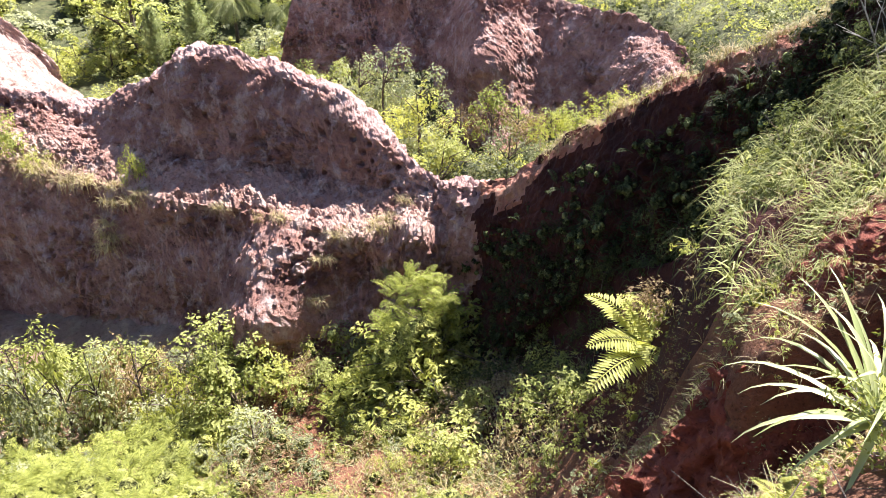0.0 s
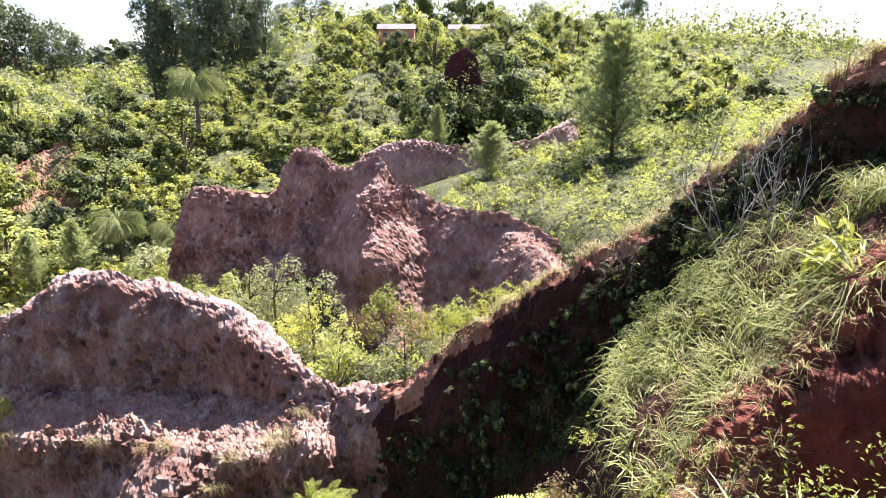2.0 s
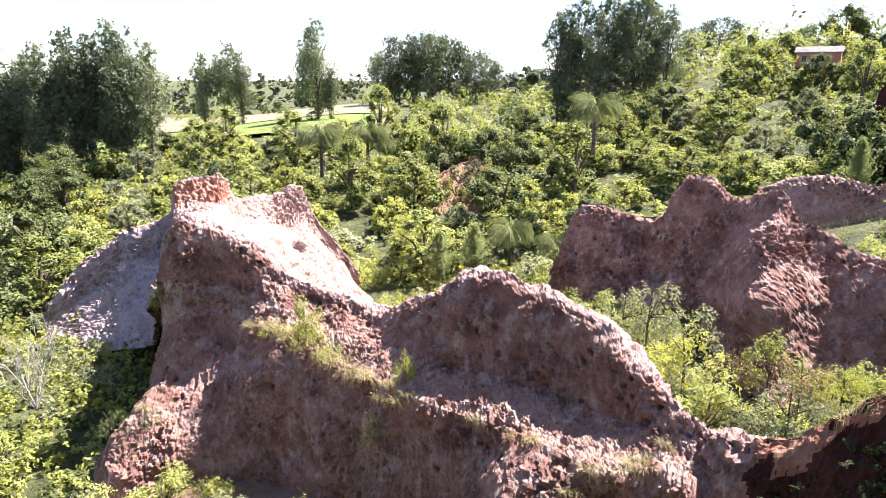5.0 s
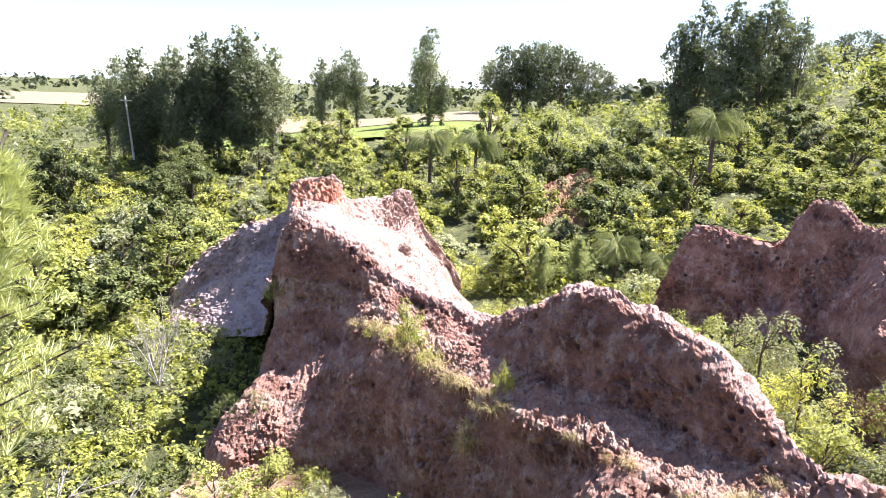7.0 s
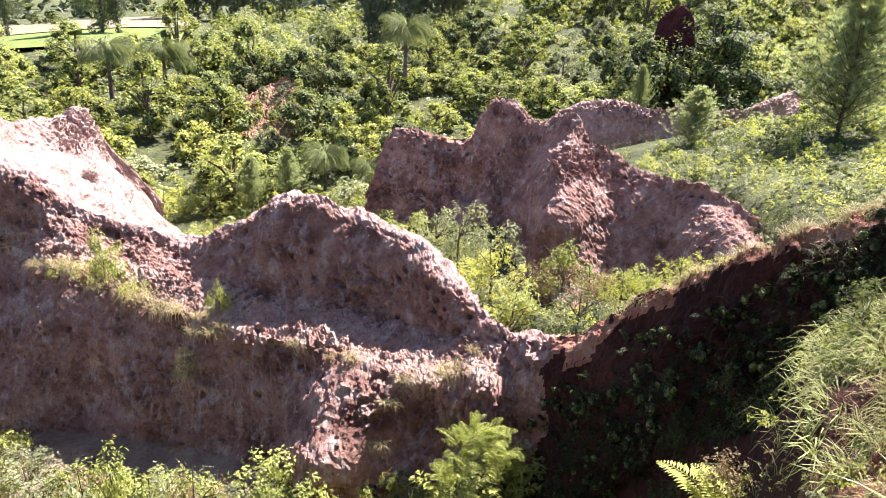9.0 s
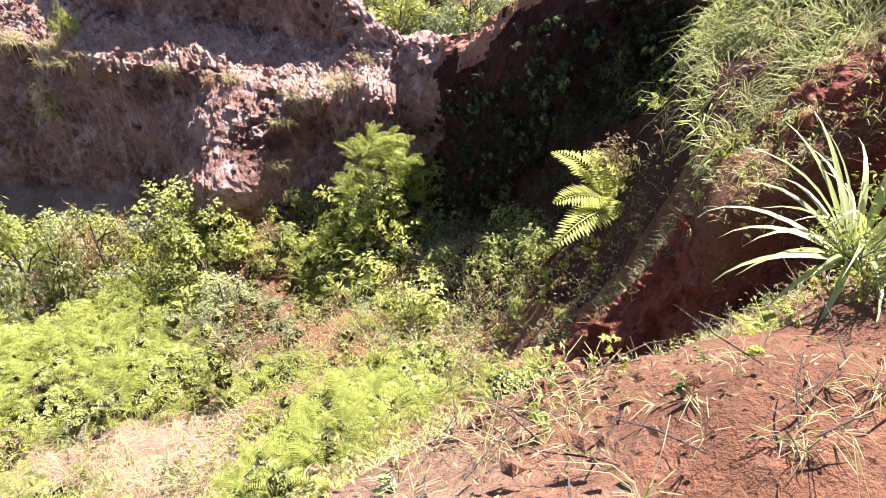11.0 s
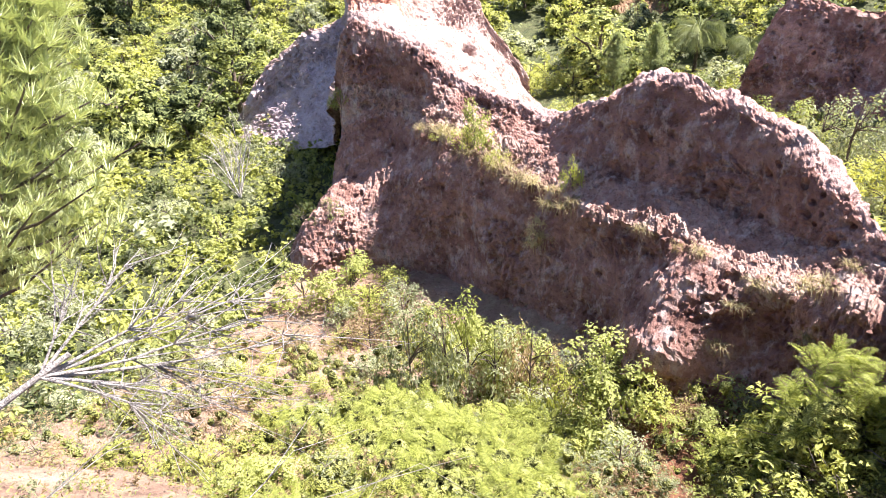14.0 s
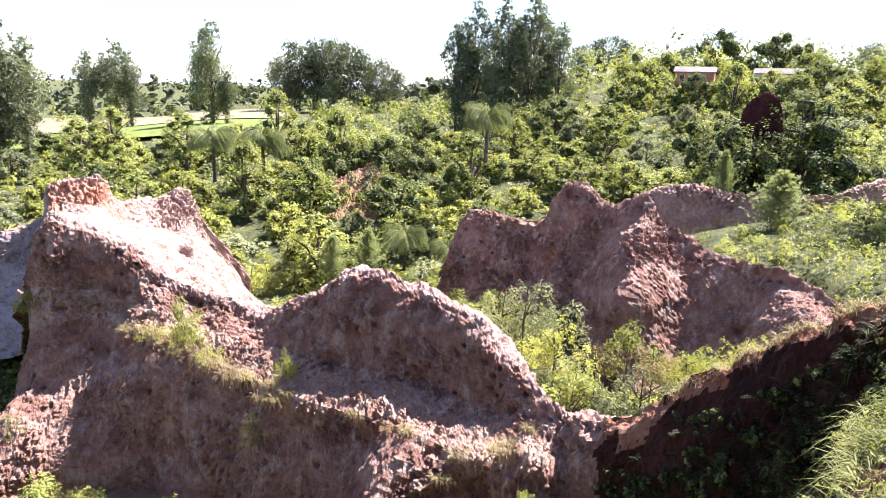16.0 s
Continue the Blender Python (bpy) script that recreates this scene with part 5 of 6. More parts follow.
for x, y, z in lip[:150]:
    a, l = r.uniform(0, 6.283), r.uniform(0.08, 0.3)
    e = np.array([math.cos(a) * l, math.sin(a) * l, r.uniform(-0.02, 0.05)])
    parts.append(tube([(x, y, z + 0.06), np.array([x, y, z + 0.07]) + e * 0.5 + r.normal(0, 0.01, 3), np.array([x, y, z + 0.06]) + e], [0.004, 0.003, 0.0015], 4))
v, f = joined(parts)
tagged(new("twigs", raw_mesh("twigs", v, f, [BARK], True)), "dry fallen twigs scattered over the bank", "twigs", kind="stuff")
parts, kind = [], []
for x, y in scatter(r, 340, -0.6, 5.2, 0.85, 4.6, 0.12, lambda x, y: rim_x(y) - x > 3.9 and y > (1.05 if x < 1.2 else 0.75 + 0.05 * x)):
    s = r.uniform(0.05, 0.16) * (1 + 0.35 * (y - 1.2))
    v, f = bushy(r, s, s * r.uniform(1.0, 2.0), 70, 0.035, 0.35, 6, 0.0)
    parts.append((v + np.array([x, y, on_ground(x, y, 0.03)]), f))
    kind += [int(r.choice([0, 2, 3, 5, 1]))] * 70
v, f = joined(parts)
tagged(new("ground_cover", raw_mesh("ground_cover", v, f, LEAF, False, kind)), "small leafy weeds on the red bank", "ground cover", kind="stuff")
weeds = strewn(r, 1300, -1, 6.2, 1.9, 4.2, lambda x, y: rim_x(y) - x > 2.4)
weeds = weeds[fbm(weeds * 1.4, 2, 27) > -0.2]
v, f = blades(r, weeds, 8, 0.17, 1.0, 0.006, 0.6, 2)
tagged(new("grass", raw_mesh("grass", v, f, [GRASS[0], GRASS[1]], False, r.choice(2, len(f)))), "short green and dry grass on the near bank", "grass", kind="stuff")
litter = strewn(r, 26000, -6, 6, 0.7, 7.5, lambda x, y: rim_x(y) - x > 3.2)
litter = litter[fbm(litter * 1.3, 2, 88) > -0.3] + np.array([0, 0, 0.07])
v, f = leaf_cloud(litter, np.tile([0, 0, 1.0], (len(litter), 1)), 0.024, 0.4, 0.0, r)
tagged(new("leaf_litter", raw_mesh("leaf_litter", v, f, [LEAF[5]], False)), "dry brown leaf litter on the bank", "leaf litter", kind="stuff")


def fern_bed(name, r, pts, length, mat, label):
    base = [frond(r, 1.0, 15, 0.20, radians(a), radians(b), 0.2, 0.15) for a, b in ((70, 90), (55, 80), (40, 60), (80, 110))]
    parts = []
    for p in pts:
        s = length * r.uniform(0.6, 1.2)
        parts.append(turned(base[int(r.integers(4))], pose(*p, r.uniform(-15, 15), r.uniform(-15, 15), r.uniform(0, 360)) @ Matrix.Diagonal((s, s, s, 1))))
    v, f = joined(parts)
    tagged(new(name, raw_mesh(name, v, f, [mat], False)), label, "ferns", kind="stuff")


def fern_mound(r, cx, cy, rx, ry, h, count, length, heads, bodies):
    """Where fronds spring from a rounded mound of bracken, and the mass under them, dark for shade."""
    q, a = np.sqrt(r.random(count)), r.uniform(0, 6.283, count)
    x, y = cx + rx * q * np.cos(a), cy + ry * q * np.sin(a)
    top = h * (1 - q**2.2) * (0.75 + 0.35 * fbm(np.stack([x, y, 0 * x], 1) * 1.3, 2, 91))
    heads += [(px, py, pz, length) for px, py, pz in zip(x, y, ground(x, y) + top - 0.1)]
    for _ in range(int(12 * rx * ry) + 5):
        k, b = math.sqrt(r.random()) * 0.8, r.uniform(0, 6.283)
        x, y = cx + rx * k * math.cos(b), cy + ry * k * math.sin(b)
        bodies.append((x, y, on_ground(x, y) + 0.45 * h * (1 - k * k), 0.35 * min(rx, h + 0.3)))


heads, bodies = [], []
for cx, cy, rx, ry, h, n, length in ((-3.1, 10.2, 2.8, 2.3, 0.9, 760, 0.62), (-1.2, 8.9, 1.4, 1.2, 0.7, 240, 0.55), (-4.9, 12.0, 1.7, 1.5, 1.0, 230, 0.65), (-5.0, 8.8, 1.3, 1.1, 0.5, 130, 0.5), (-1.4, 12.4, 1.5, 1.1, 0.9, 180, 0.6),
                                     (1.7, 5.0, 1.25, 1.0, 0.7, 240, 0.5), (0.7, 4.0, 1.0, 0.7, 0.55, 160, 0.45), (2.7, 5.8, 0.9, 0.9, 0.6, 130, 0.45), (4.6, 11.5, 1.25, 0.9, 2.6, 330, 0.6), (3.1, 11.6, 0.9, 0.7, 0.9, 120, 0.5), (3.3, 4.2, 0.6, 0.6, 0.35, 60, 0.4), (-4.3, 6.6, 1.5, 1.0, 0.45, 170, 0.45), (-2.9, 5.5, 1.2, 0.8, 0.35, 120, 0.4), (-6.0, 7.8, 1.2, 1.0, 0.5, 120, 0.5), (0.8, 7.4, 0.9, 0.7, 0.4, 90, 0.45), (3.6, 9.6, 0.8, 0.7, 0.4, 70, 0.45), (-6.6, 10.6, 1.3, 1.2, 0.7, 130, 0.55), (-0.4, 3.6, 0.8, 0.5, 0.3, 70, 0.4)):
    fern_mound(r, cx, cy, rx, ry, h, n, length, heads, bodies)
base = [frond(r, 1.0, 19, 0.21, radians(a), radians(b), 0.10, 0.15, 3, 0.25) for a, b in ((70, 90), (55, 80), (40, 60), (80, 110))]
v, f = joined([turned(base[int(r.integers(4))], pose(x, y, z, r.uniform(-15, 15), r.uniform(-15, 15), r.uniform(0, 360)) @ Matrix.Diagonal((q, q, q, 1))) for x, y, z, q in [(a, b, c, d * r.uniform(0.6, 1.2)) for a, b, c, d in heads]])
tagged(new("bracken", raw_mesh("bracken", v, f, [FERNLEAF], False)), "bright yellow-green bracken mounds on the gully floor", "ferns", kind="stuff")
v, f = lumps(bodies, 0.8, r)
tagged(new("bracken", raw_mesh("bracken", v, f, [SHADED_INSIDE[2]], True)), "matted inside of the bracken mounds, inner shade painted in", "ferns", kind="stuff")
stems = strewn(r, 1500, -5, 6.5, 4.5, 12, lambda x, y: (rim_x(y) - x > 2.2) & (y < 11.4 + 0.5 * (5 - x)))
stems = stems[fbm(stems * 0.9, 2, 37) > -0.1]
v, f = blades(r, stems, 6, 0.5, 0.55, 0.007, 0.7)
tagged(new("dry_grass", raw_mesh("dry_grass", v, f, [GRASS[1], GRASS[0]], False, r.choice(2, len(f), p=[0.65, 0.35]))), "thin dry stems and grass among the gully weeds", "grass", kind="stuff")
cover = strewn(r, 46000, -16, 6.5, 3.6, 18, lambda x, y: (rim_x(y) - x > 1.2) & (y < 12.6 + (5.6 - x) * 0.62))
cover = cover[fbm(cover * 0.8, 3, 53) > -0.25]
cover[:, 2] += r.random(len(cover)) ** 2 * 0.6
v, f = leaf_cloud(cover, np.tile([0, 0, 1.0], (len(cover), 1)), 0.075, 0.4, 0.2, r)
tagged(new("ground_cover", raw_mesh("ground_cover", v, f, [LEAF[0], LEAF[5], LEAF[3]], False, r.choice(3, len(cover), p=[0.28, 0.44, 0.28]))), "small-leaved green ground cover on the gully floor", "ground cover", kind="stuff")
herbs = strewn(r, 19000, 9, 46, 5, 44, lambda x, y: (x > rim_x(y) + 0.5) & (x > 10 + 0.02 * y) & ((x > 15.5) | (y < 13.5)))
herbs = np.concatenate([herbs, strewn(r, 56000, -12, 14, 14, 52, lambda x, y: (y > 21.3 - 1.06 * x) & ((x < 13.6) | (y > 36)) & ~((x < -3.5) & (y < 46)))])
herbs[:, 2] += r.random(len(herbs)) ** 2 * 0.6 * (1 + 1.2 * np.clip(fbm(herbs * 0.5, 2, 64), -0.6, 1))
herbs = herbs[(fbm(herbs * 0.55, 3, 63) > -0.5) | (herbs[:, 0] < 13)]
v, f = leaf_cloud(herbs, np.tile([0, 0, 1.0], (len(herbs), 1)) + r.normal(0, 0.5, (len(herbs), 3)), 0.14, 0.35, 0.2, r)
pick = r.choice(4, len(herbs), p=[0.12, 0.18, 0.32, 0.38])
tagged(new("ground_cover", raw_mesh("ground_cover", v, f, [LEAF[2], LEAF[3], LEAF[0], LEAF[1]], False, pick)), "dense light green herbs behind the ridge", "ground cover", kind="stuff")


# ---------------------------------------------------------------- near plants
def make_fern(seed, count, length):
    r = np.random.default_rng(seed)
    root = new("fern")
    for k in range(count):
        vf = frond(r, length * r.uniform(0.75, 1.1), 26, length * 0.2, radians(r.uniform(35, 80)), radians(r.uniform(60, 110)), 0.16, 0.1)
        part("frond", turned(vf, pose(0, 0, 0, 0, 0, k * 360 / count + r.uniform(-20, 20))), LEAF[2], root)
    return root


FERN = tagged(make_fern(9, 11, 1.5), "large bright green fern with arching fronds", "fern")
FERN.matrix_basis = pose(6.1, 5.75, -6.75)
m = pose(2.3, 1.12, on_ground(2.3, 1.12, 0.0), 0, 0, 70) @ Matrix.Diagonal((0.14, 0.14, 0.17, 1))
small_fern = tagged(copy_thing(FERN, m), "small green fern on the lip of the bank", "fern")
small_fern.matrix_basis = m


def make_spiky(seed, count, length, width, mat, name="spiky_plant"):
    """A rosette of long strap leaves, each a mesh of its own."""
    r = np.random.default_rng(seed)
    root = new(name)
    for k in range(count):
        a = k * 137.5 + r.uniform(-15, 15)
        q = k / count
        L, up, curl = length * r.uniform(0.75, 1.15), radians(80 - 70 * q), radians(r.uniform(30, 95))
        t = np.linspace(0, 1, 9)
        ang = up - curl * t**2
        X = np.concatenate([[0], np.cumsum(np.cos(ang[1:]))]) * L / 8
        Z = np.concatenate([[0], np.cumsum(np.sin(ang[1:]))]) * L / 8
        w = width * (0.35 + 0.65 * np.sin(np.pi * np.clip(t * 0.75 + 0.2, 0, 1))) * (1 - t**3) + 0.001
        keel = 0.22 * w
        V = np.stack([np.stack([X, -w / 2, Z + keel], 1), np.stack([X, 0 * X, Z], 1), np.stack([X, w / 2, Z + keel], 1)], 1).reshape(-1, 3)
        part("leaf", turned((V, grid_faces(9, 3)), pose(0, 0, 0, 0, 0, a)), mat, root, smooth=True)
    return root


STRAP = leafy("strap_leaf", (0.20, 0.25, 0.08), (0.46, 0.48, 0.26), 0.3, 0.3)
BROM = tagged(make_spiky(3, 44, 0.74, 0.035, STRAP), "spiky rosette plant with long pale green leaves", "spiky plant", group="spiky plants")
BROM.matrix_basis = pose(2.88, 1.28, -2.35)
m = pose(6.55, 2.95, -2.05, 0, 0, 50)
copy_thing(BROM, m).matrix_basis = m


def twigs(r, base, ends, girth, forks=3, sides=5):
    """Bare branches from base to each end, with forks."""
    parts = []
    for e in ends:
        b, e = np.array(base, float), np.array(e, float)
        L = np.linalg.norm(e - b)
        k = np.linspace(0, 1, 6)[:, None]
        line = b + (e - b) * k + np.cumsum(r.normal(0, 0.03 * L, (6, 3)), 0) * k
        parts.append(tube(line, np.linspace(girth, girth * 0.25, 6), sides))
        for _ in range(forks):
            i = int(r.integers(2, 6))
            d = (e - b) / L + r.normal(0, 0.5, 3)
            q = line[min(i, 5)]
            l2 = L * r.uniform(0.2, 0.45)
            w = np.array([q, q + d * l2 * 0.5 + r.normal(0, 0.04 * l2, 3), q + d * l2])
            parts.append(tube(w, [girth * 0.45, girth * 0.3, girth * 0.12], 4))
            w2 = np.array([w[1], w[1] + (d + r.normal(0, 0.6, 3)) * l2 * 0.25, w[1] + (d + r.normal(0, 0.6, 3)) * l2 * 0.5])
            parts.append(tube(w2, [girth * 0.3, girth * 0.2, girth * 0.1], 4))
    return joined(parts), [p[0][-1] for p in parts]


DEADWOOD = earth("dead_wood", (0.30, 0.27, 0.24), (0.48, 0.44, 0.40), (0.62, 0.58, 0.53), (0.5, 0.47, 0.43), 20)
r = np.random.default_rng(31)
DEAD = new("dead_shrub")
for a, l, h in ((0.2, 0.5, 1.2), (1.5, 0.45, 1.35), (2.6, 0.6, 1.1), (3.9, 0.5, 1.25), (5.2, 0.6, 1.0), (0.9, 0.25, 1.5)):
    part("branch", twigs(r, (0, 0, 0), [(math.cos(a) * l, math.sin(a) * l, h)], 0.02, 6)[0], DEADWOOD, DEAD, smooth=True)

tagged(DEAD, "leafless grey shrub with bare branches", "dead shrub", group="dead shrubs")
DEAD.matrix_basis = pose(8.2, 5.3, -2.9)
for x, y, z, s in ((-15.6, 23.6, -12.3, 1.7), (-16.6, 24.8, -12.2, 1.4), (7.9, 4.6, -2.2, 0.7), (13.5, 10.2, -4.9, 0.9)):
    m = pose(x, y, z, 0, 0, x * 50) @ Matrix.Diagonal((s, s, s, 1))
    copy_thing(DEAD, m).matrix_basis = m


def make_twiggy(name, r, ends, girth, leaves, size, mat, base=(0, 0, 0)):
    """A near bush: stems with single leaves along the ends."""
    root = new(name)
    vf, tips = twigs(r, base, ends, girth, 7)
    part("stem", vf, DEADWOOD, root, smooth=True)
    c = np.repeat(np.array(tips), leaves, 0)
    c = c + r.normal(0, 0.06, c.shape)
    part("foliage", leaf_cloud(c, r.normal(0, 1, c.shape) + np.array([0, 0, 0.5]), size, 0.42, -0.3, r), mat, root)
    return root


b = make_twiggy("bush", np.random.default_rng(8), [(-0.35, 0.1, 0.75), (-0.15, 0.0, 0.95), (0.1, 0.1, 1.0), (0.3, 0.0, 0.8), (-0.3, -0.1, 0.5), (0.0, -0.1, 0.7), (0.4, 0.1, 0.6)], 0.012, 24, 0.038, LEAF[0])
b.matrix_basis = pose(2.82, 1.08, -2.5) @ Matrix.Diagonal((0.72, 0.72, 0.72, 1))
tagged(b, "near bush with thin stems and small yellow-green leaves", "bush")
b = make_twiggy("bush", np.random.default_rng(18), [(-0.2, 0.1, 0.3), (0.1, 0.15, 0.4), (0.3, 0.0, 0.3), (0.0, -0.15, 0.3), (0.3, 0.2, 0.3)], 0.012, 5, 0.15, LEAF[2])
b.matrix_basis = pose(6.75, 3.2, -2.25)
tagged(b, "broad-leaved yellow-green bush on the slope", "bush")


# ---------------------------------------------------------------- plants on the clay ridge
FRONT = MAINV[:, 24:].reshape(-1, 3)


def on_clay(x, y, z):
    """The spot of the main ridge's face nearest to a place."""
    return [float(c) for c in FRONT[((FRONT - np.array([x, y, z])) ** 2).sum(1).argmin()]]


for k, x, y, z, s, sz in ((0, -4.8, 22.1, -8.8, 0.95, 1.5), (1, -5.3, 22.3, -8.8, 0.8, 1.1), (1, -4.0, 21.3, -9.1, 0.6, 0.8), (1, -1.3, 19.6, -9.1, 0.45, 1.3), (3, 1.5, 16.5, -9.2, 0.35, 0.5), (4, -10.9, 21.6, -11.8, 0.75, 0.75),
                          (0, -11.4, 24.6, -8.7, 0.6, 0.7), (4, -12.2, 22.3, -12.4, 0.9, 0.9), (1, -6.6, 22.9, -8.8, 0.5, 0.45)):
    x, y, z = on_clay(x, y, z)
    put(k, x, y, s, z - 0.1, sz)
put(0, 5.9, 11.5, 0.7)
for k, x, y, s, sz in ((2, -4.1, 14.0, 1.30, 3.33), (0, -3.6, 14.7, 1.30, 3.18), (2, -2.7, 14.1, 1.30, 3.00), (3, -1.8, 14.2, 1.30, 3.70), (2, -5.0, 13.6, 1.30, 3.01), (0, 0.1, 12.8, 1.30, 2.16), (1, -1.0, 13.3, 1.30, 2.63)):
    put(k, x, y, s, None, sz)
GRASSY = new("grass_tuft")
rt = np.random.default_rng(41)
part("blade_clump", blades(rt, np.array([(rt.normal(0, 0.12), rt.normal(0, 0.12), 0) for _ in range(8)]), 13, 0.42, 1.0, 0.014, 1.2), GRASS[1], GRASSY)
tagged(GRASSY, "tuft of drooping grass on the clay face", "grass tuft", group="grass tufts")
GRASSY.matrix_basis = pose(*on_clay(-3.75, 16.9, -9.3))
for x, y, z, s in ((-3.6, 17.1, -9.0, 1.3), (-3.9, 16.8, -9.7, 1.4), (-3.7, 17.3, -8.6, 1.0), (-4.2, 17.0, -10.3, 1.1), (-6.7, 23.0, -8.4, 1.5), (-6.2, 22.8, -8.5, 1.4), (-4.2, 21.3, -8.8, 1.5), (-3.9, 21.0, -9.0, 1.5),
                   (-3.4, 20.5, -9.0, 1.4), (-2.9, 20.0, -9.1, 1.3), (-2.3, 19.5, -9.1, 1.1), (-1.2, 18.8, -9.2, 0.9), (0.6, 17.4, -9.1, 0.8), (2.1, 15.9, -9.0, 0.9), (3.5, 14.6, -8.9, 0.9), (4.1, 14.1, -8.6, 1.0), (4.6, 13.8, -8.5, 0.9),
                   (5.2, 14.4, -8.3, 0.7), (2.6, 13.6, -10.6, 0.9), (-5.2, 22.0, -8.7, 1.2), (-7.6, 23.6, -8.4, 1.0), (3.0, 14.2, -9.6, 0.8), (4.0, 13.0, -9.8, 0.8)):
    x, y, z = on_clay(x, y, z)
    m = pose(x, y, z - 0.03, 0, 0, (x * 77) % 360) @ Matrix.Diagonal((s, s, s, 1))
    copy_thing(GRASSY, m).matrix_basis = m

RIMFACE = RIMV[:, 48:].reshape(-1, 3)
rp = np.random.default_rng(61)
for k in range(14):
    x, y, z = (float(c) for c in RIMFACE[int(rp.integers(len(RIMFACE)))])
    put(4, x - 0.05, y, rp.uniform(0.22, 0.5), z - 0.12)
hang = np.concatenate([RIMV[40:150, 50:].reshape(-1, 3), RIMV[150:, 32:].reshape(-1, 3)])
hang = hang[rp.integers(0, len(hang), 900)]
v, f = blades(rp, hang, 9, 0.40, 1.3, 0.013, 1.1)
tagged(new("grass", raw_mesh("grass", v, f, [SHADE_TINTED_LEAF], False)), "hanging grass on the scarp, darkened for its shade", "grass", kind="stuff")
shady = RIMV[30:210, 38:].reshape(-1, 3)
fern_bed("bracken", rp, shady[rp.integers(0, len(shady), 210)].tolist(), 0.38, SHADE_TINTED_LEAF, "ferns on the shaded scarp, colour darkened for shade")
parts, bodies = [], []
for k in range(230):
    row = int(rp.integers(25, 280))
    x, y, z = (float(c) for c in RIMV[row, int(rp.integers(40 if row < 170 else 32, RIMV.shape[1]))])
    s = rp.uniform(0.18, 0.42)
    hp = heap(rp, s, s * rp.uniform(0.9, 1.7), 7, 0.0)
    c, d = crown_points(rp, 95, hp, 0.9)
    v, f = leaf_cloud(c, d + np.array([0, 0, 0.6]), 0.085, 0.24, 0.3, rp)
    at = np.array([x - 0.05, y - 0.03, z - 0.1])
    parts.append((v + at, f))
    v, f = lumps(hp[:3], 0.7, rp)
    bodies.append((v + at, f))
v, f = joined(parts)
tagged(new("shrubbery", raw_mesh("shrubbery", v, f, [SHADE_TINTED_LEAF], False)), "leafy plants clinging to the scarp, darkened for its shade", "shrubs", kind="stuff")
v, f = joined(bodies)
tagged(new("shrubbery", raw_mesh("shrubbery", v, f, [SHADED_INSIDE[1]], True)), "insides of the plants on the scarp, inner shade painted in", "shrubs", kind="stuff")
CRESTLINE = RIMV[:, 22]
over = CRESTLINE[rp.integers(60, len(CRESTLINE), 260)] + rp.normal(0, 0.06, (260, 3)) * np.array([1, 1, 0])
v, f = blades(rp, over, 12, 0.28, 1.1, 0.009, 1.3)
tagged(new("dry_grass", raw_mesh("dry_grass", v, f, [GRASS[1]], False)), "dry grass hanging over the rim", "grass", kind="stuff")

# ---------------------------------------------------------------- dead tree by the bank
DRY = tagged(new("dead_tree"), "bleached dead tree with bare forked branches", "dead tree")
rd = np.random.default_rng(51)
trunk_line = [(-3.3, 1.0, -3.2), (-2.9, 1.2, -2.5), (-2.44, 1.55, -2.05), (-2.22, 1.83, -1.92)]
part("trunk", tube(trunk_line, [0.024, 0.020, 0.016, 0.013], 8), DEADWOOD, DRY, smooth=True)
for e, g in (((-1.64, 2.56, -2.37), 0.013), ((-1.90, 2.45, -2.10), 0.012), ((-2.00, 2.30, -1.98), 0.012), ((-2.13, 2.18, -1.72), 0.012), ((-2.21, 1.99, -1.67), 0.010),
             ((-1.67, 2.31, -2.12), 0.012), ((-1.84, 1.9, -2.3), 0.011), ((-1.72, 2.12, -2.4), 0.010), ((-2.0, 2.0, -2.15), 0.010)):
    part("branch", twigs(rd, (-2.3, 1.72, -1.97), [e], g * 0.8, 16)[0], DEADWOOD, DRY, smooth=True)
for e, g in (((-0.77, 1.71, -2.84), 0.012), ((-1.34, 1.75, -2.45), 0.008), ((-1.09, 1.45, -2.7), 0.009)):
    part("branch", twigs(rd, (-2.7, 1.15, -2.2), [e], g, 5)[0], DEADWOOD, DRY, smooth=True)

# ---------------------------------------------------------------- buildings on the far rise
PLASTER = earth("plaster", (0.55, 0.50, 0.46), (0.68, 0.64, 0.60), (0.76, 0.73, 0.70), (0.7, 0.66, 0.62), 4)
BRICKWALL = earth("brick_wall", (0.40, 0.17, 0.11), (0.52, 0.24, 0.16), (0.58, 0.30, 0.22), (0.5, 0.26, 0.2), 6)
ROOFING = earth("roof_sheet", (0.13, 0.12, 0.115), (0.19, 0.18, 0.175), (0.26, 0.25, 0.245), (0.19, 0.17, 0.155), 2)
PANE = material("pane", 0.15)
PANE.node_tree.nodes["Principled BSDF"].inputs["Base Color"].default_value = (0.03, 0.035, 0.04, 1)


def box(x0, x1, y0, y1, z0, z1):
    V = np.array([(x, y, z) for x in (x0, x1) for y in (y0, y1) for z in (z0, z1)], float)
    return V, np.array([(0, 1, 3, 2), (4, 6, 7, 5), (0, 4, 5, 1), (2, 3, 7, 6), (0, 2, 6, 4), (1, 5, 7, 3)])


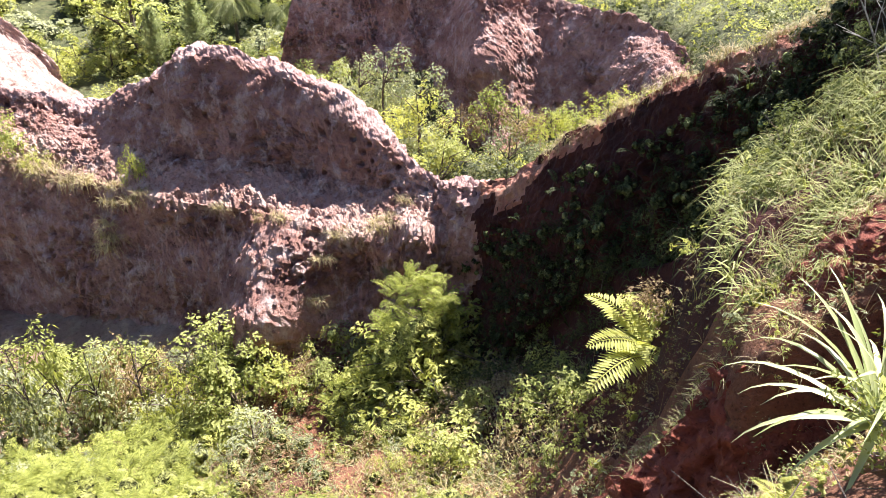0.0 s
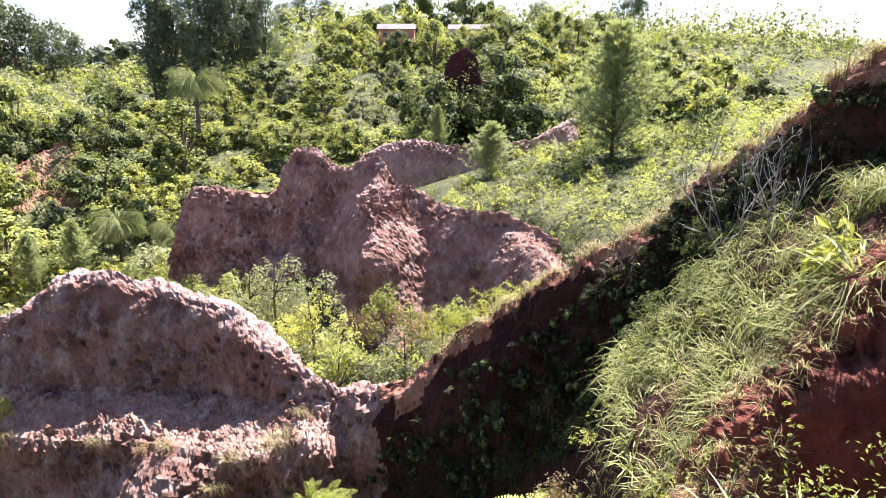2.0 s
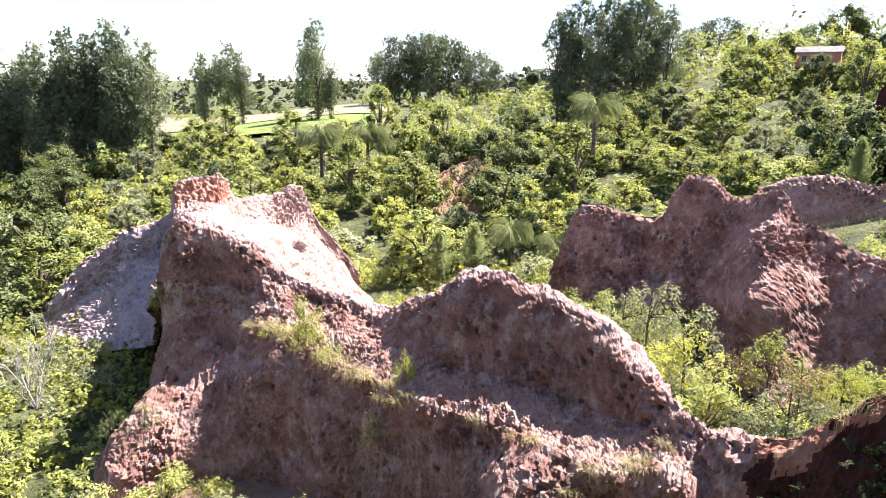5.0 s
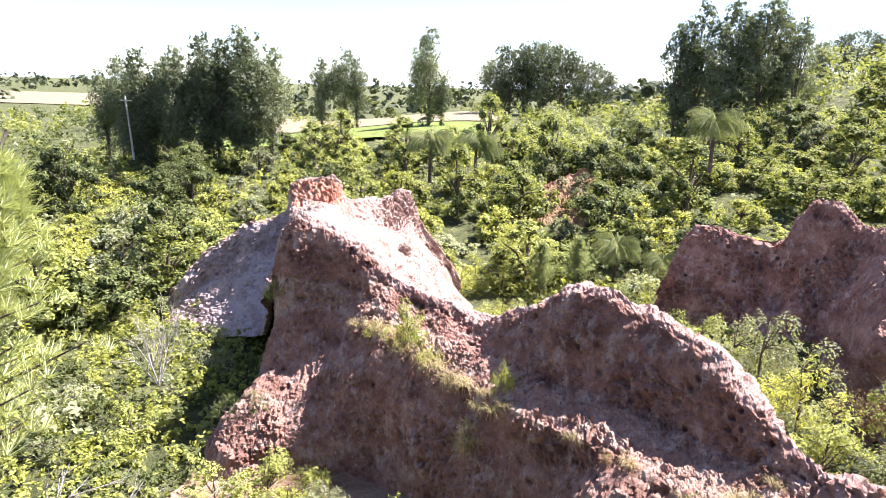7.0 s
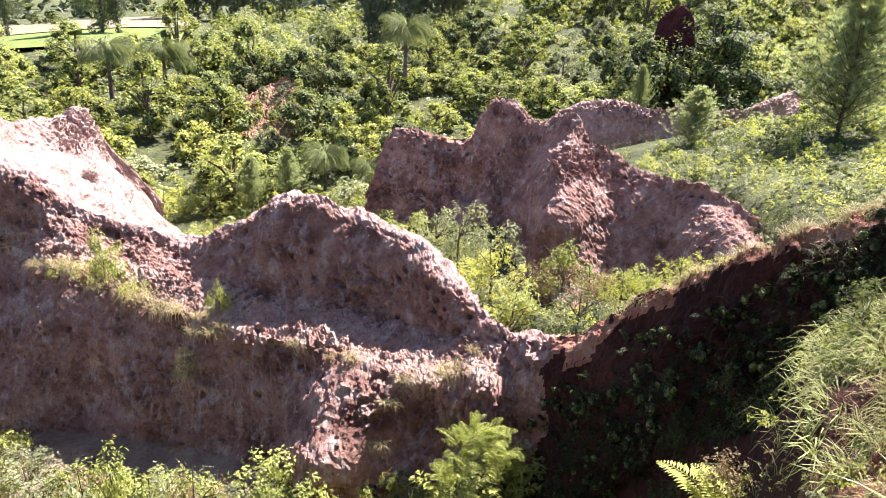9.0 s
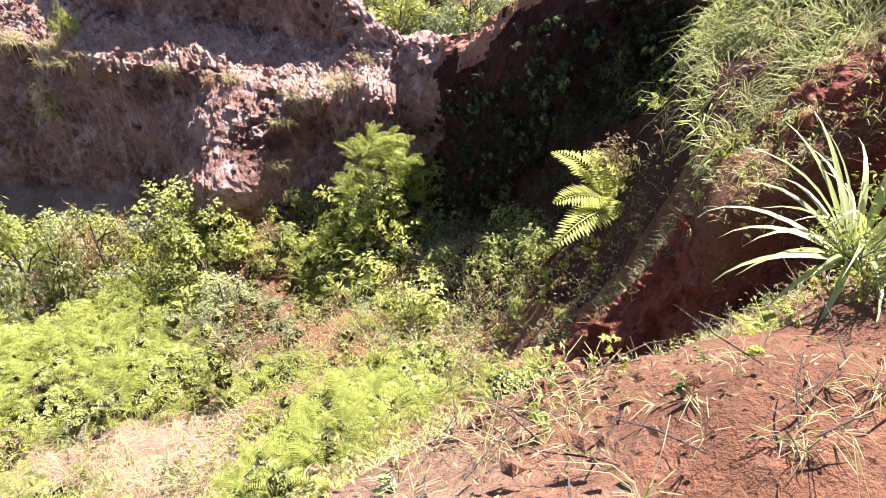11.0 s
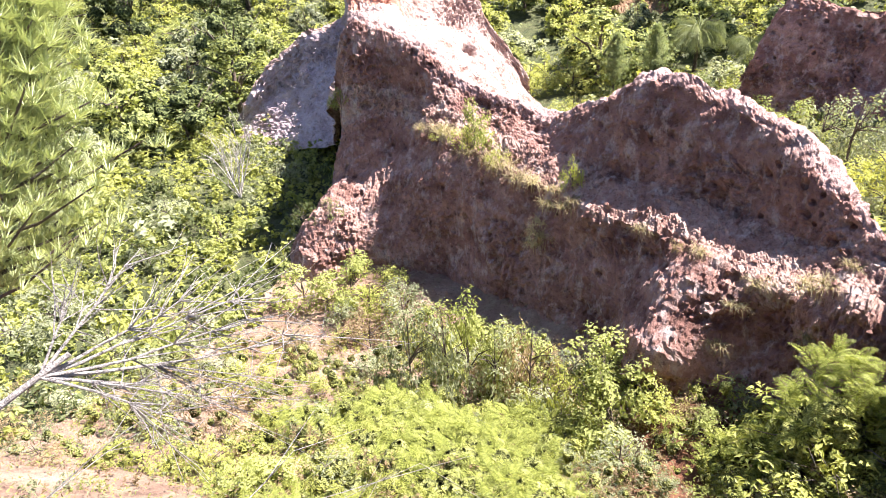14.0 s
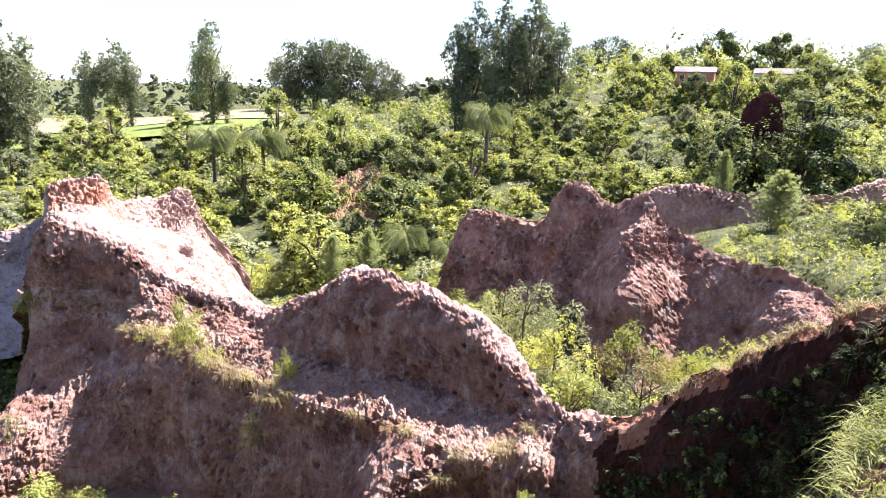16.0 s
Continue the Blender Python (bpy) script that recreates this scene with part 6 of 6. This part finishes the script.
def make_house(w, d, h, wall_mat, label):
    root = tagged(new("house"), label, "house", group="houses")
    for nm, bx in (("front_wall", (0, w, 0, 0.2, 0, h)), ("back_wall", (0, w, d - 0.2, d, 0, h)), ("side_wall", (0, 0.2, 0.2, d - 0.2, 0, h)), ("side_wall", (w - 0.2, w, 0.2, d - 0.2, 0, h))):
        part(nm, box(*bx), wall_mat, root)
    V = np.array([(-0.4, -0.5, h), (w + 0.4, -0.5, h), (w + 0.4, d / 2, h + 1.1), (-0.4, d / 2, h + 1.1), (w + 0.4, d + 0.5, h), (-0.4, d + 0.5, h)])
    V = np.concatenate([V, V + np.array([0, 0, 0.12])])
    F = np.array([(0, 3, 2, 1), (3, 5, 4, 2), (6, 7, 8, 9), (9, 8, 10, 11), (0, 1, 7, 6), (4, 5, 11, 10), (1, 2, 8, 7), (2, 4, 10, 8), (5, 3, 9, 11), (3, 0, 6, 9)])
    part("roof", (V, F), ROOFING, root, "pale metal sheet roof")
    for x in np.arange(1.2, w - 1.2, 2.4):
        win = part("window", box(x - 0.06, x + 1.06, -0.06, 0.0, h * 0.35 - 0.06, h * 0.8), PLASTER, root)
        part("pane", box(x, x + 1.0, -0.075, -0.062, h * 0.35, h * 0.8 - 0.06), PANE, win)
    return root


make_house(9, 6, 2.6, BRICKWALL, "low brick house with a pale sheet roof").matrix_basis = pose(53.0, 105.6, 1.6, 0, 0, -32) @ Matrix.Diagonal((0.66, 0.66, 0.8, 1))
make_house(11, 6, 2.6, PLASTER, "low white house with a pale roof").matrix_basis = pose(65.3, 103.2, 1.7, 0, 0, -36) @ Matrix.Diagonal((0.62, 0.62, 0.8, 1))
POLE = new("utility_pole")
part("post", tube([(0, 0, -0.5), (-0.25, 0, 4), (-0.6, 0, 8.2)], [0.16, 0.14, 0.11], 8), DEADWOOD, POLE, smooth=True)
part("crossarm", box(-1.4, 0.3, -0.07, 0.07, 7.5, 7.65), DEADWOOD, POLE)
tagged(POLE, "leaning grey utility pole by a grove", "pole")
POLE.matrix_basis = pose(-57.5, 86.5, -10.6)
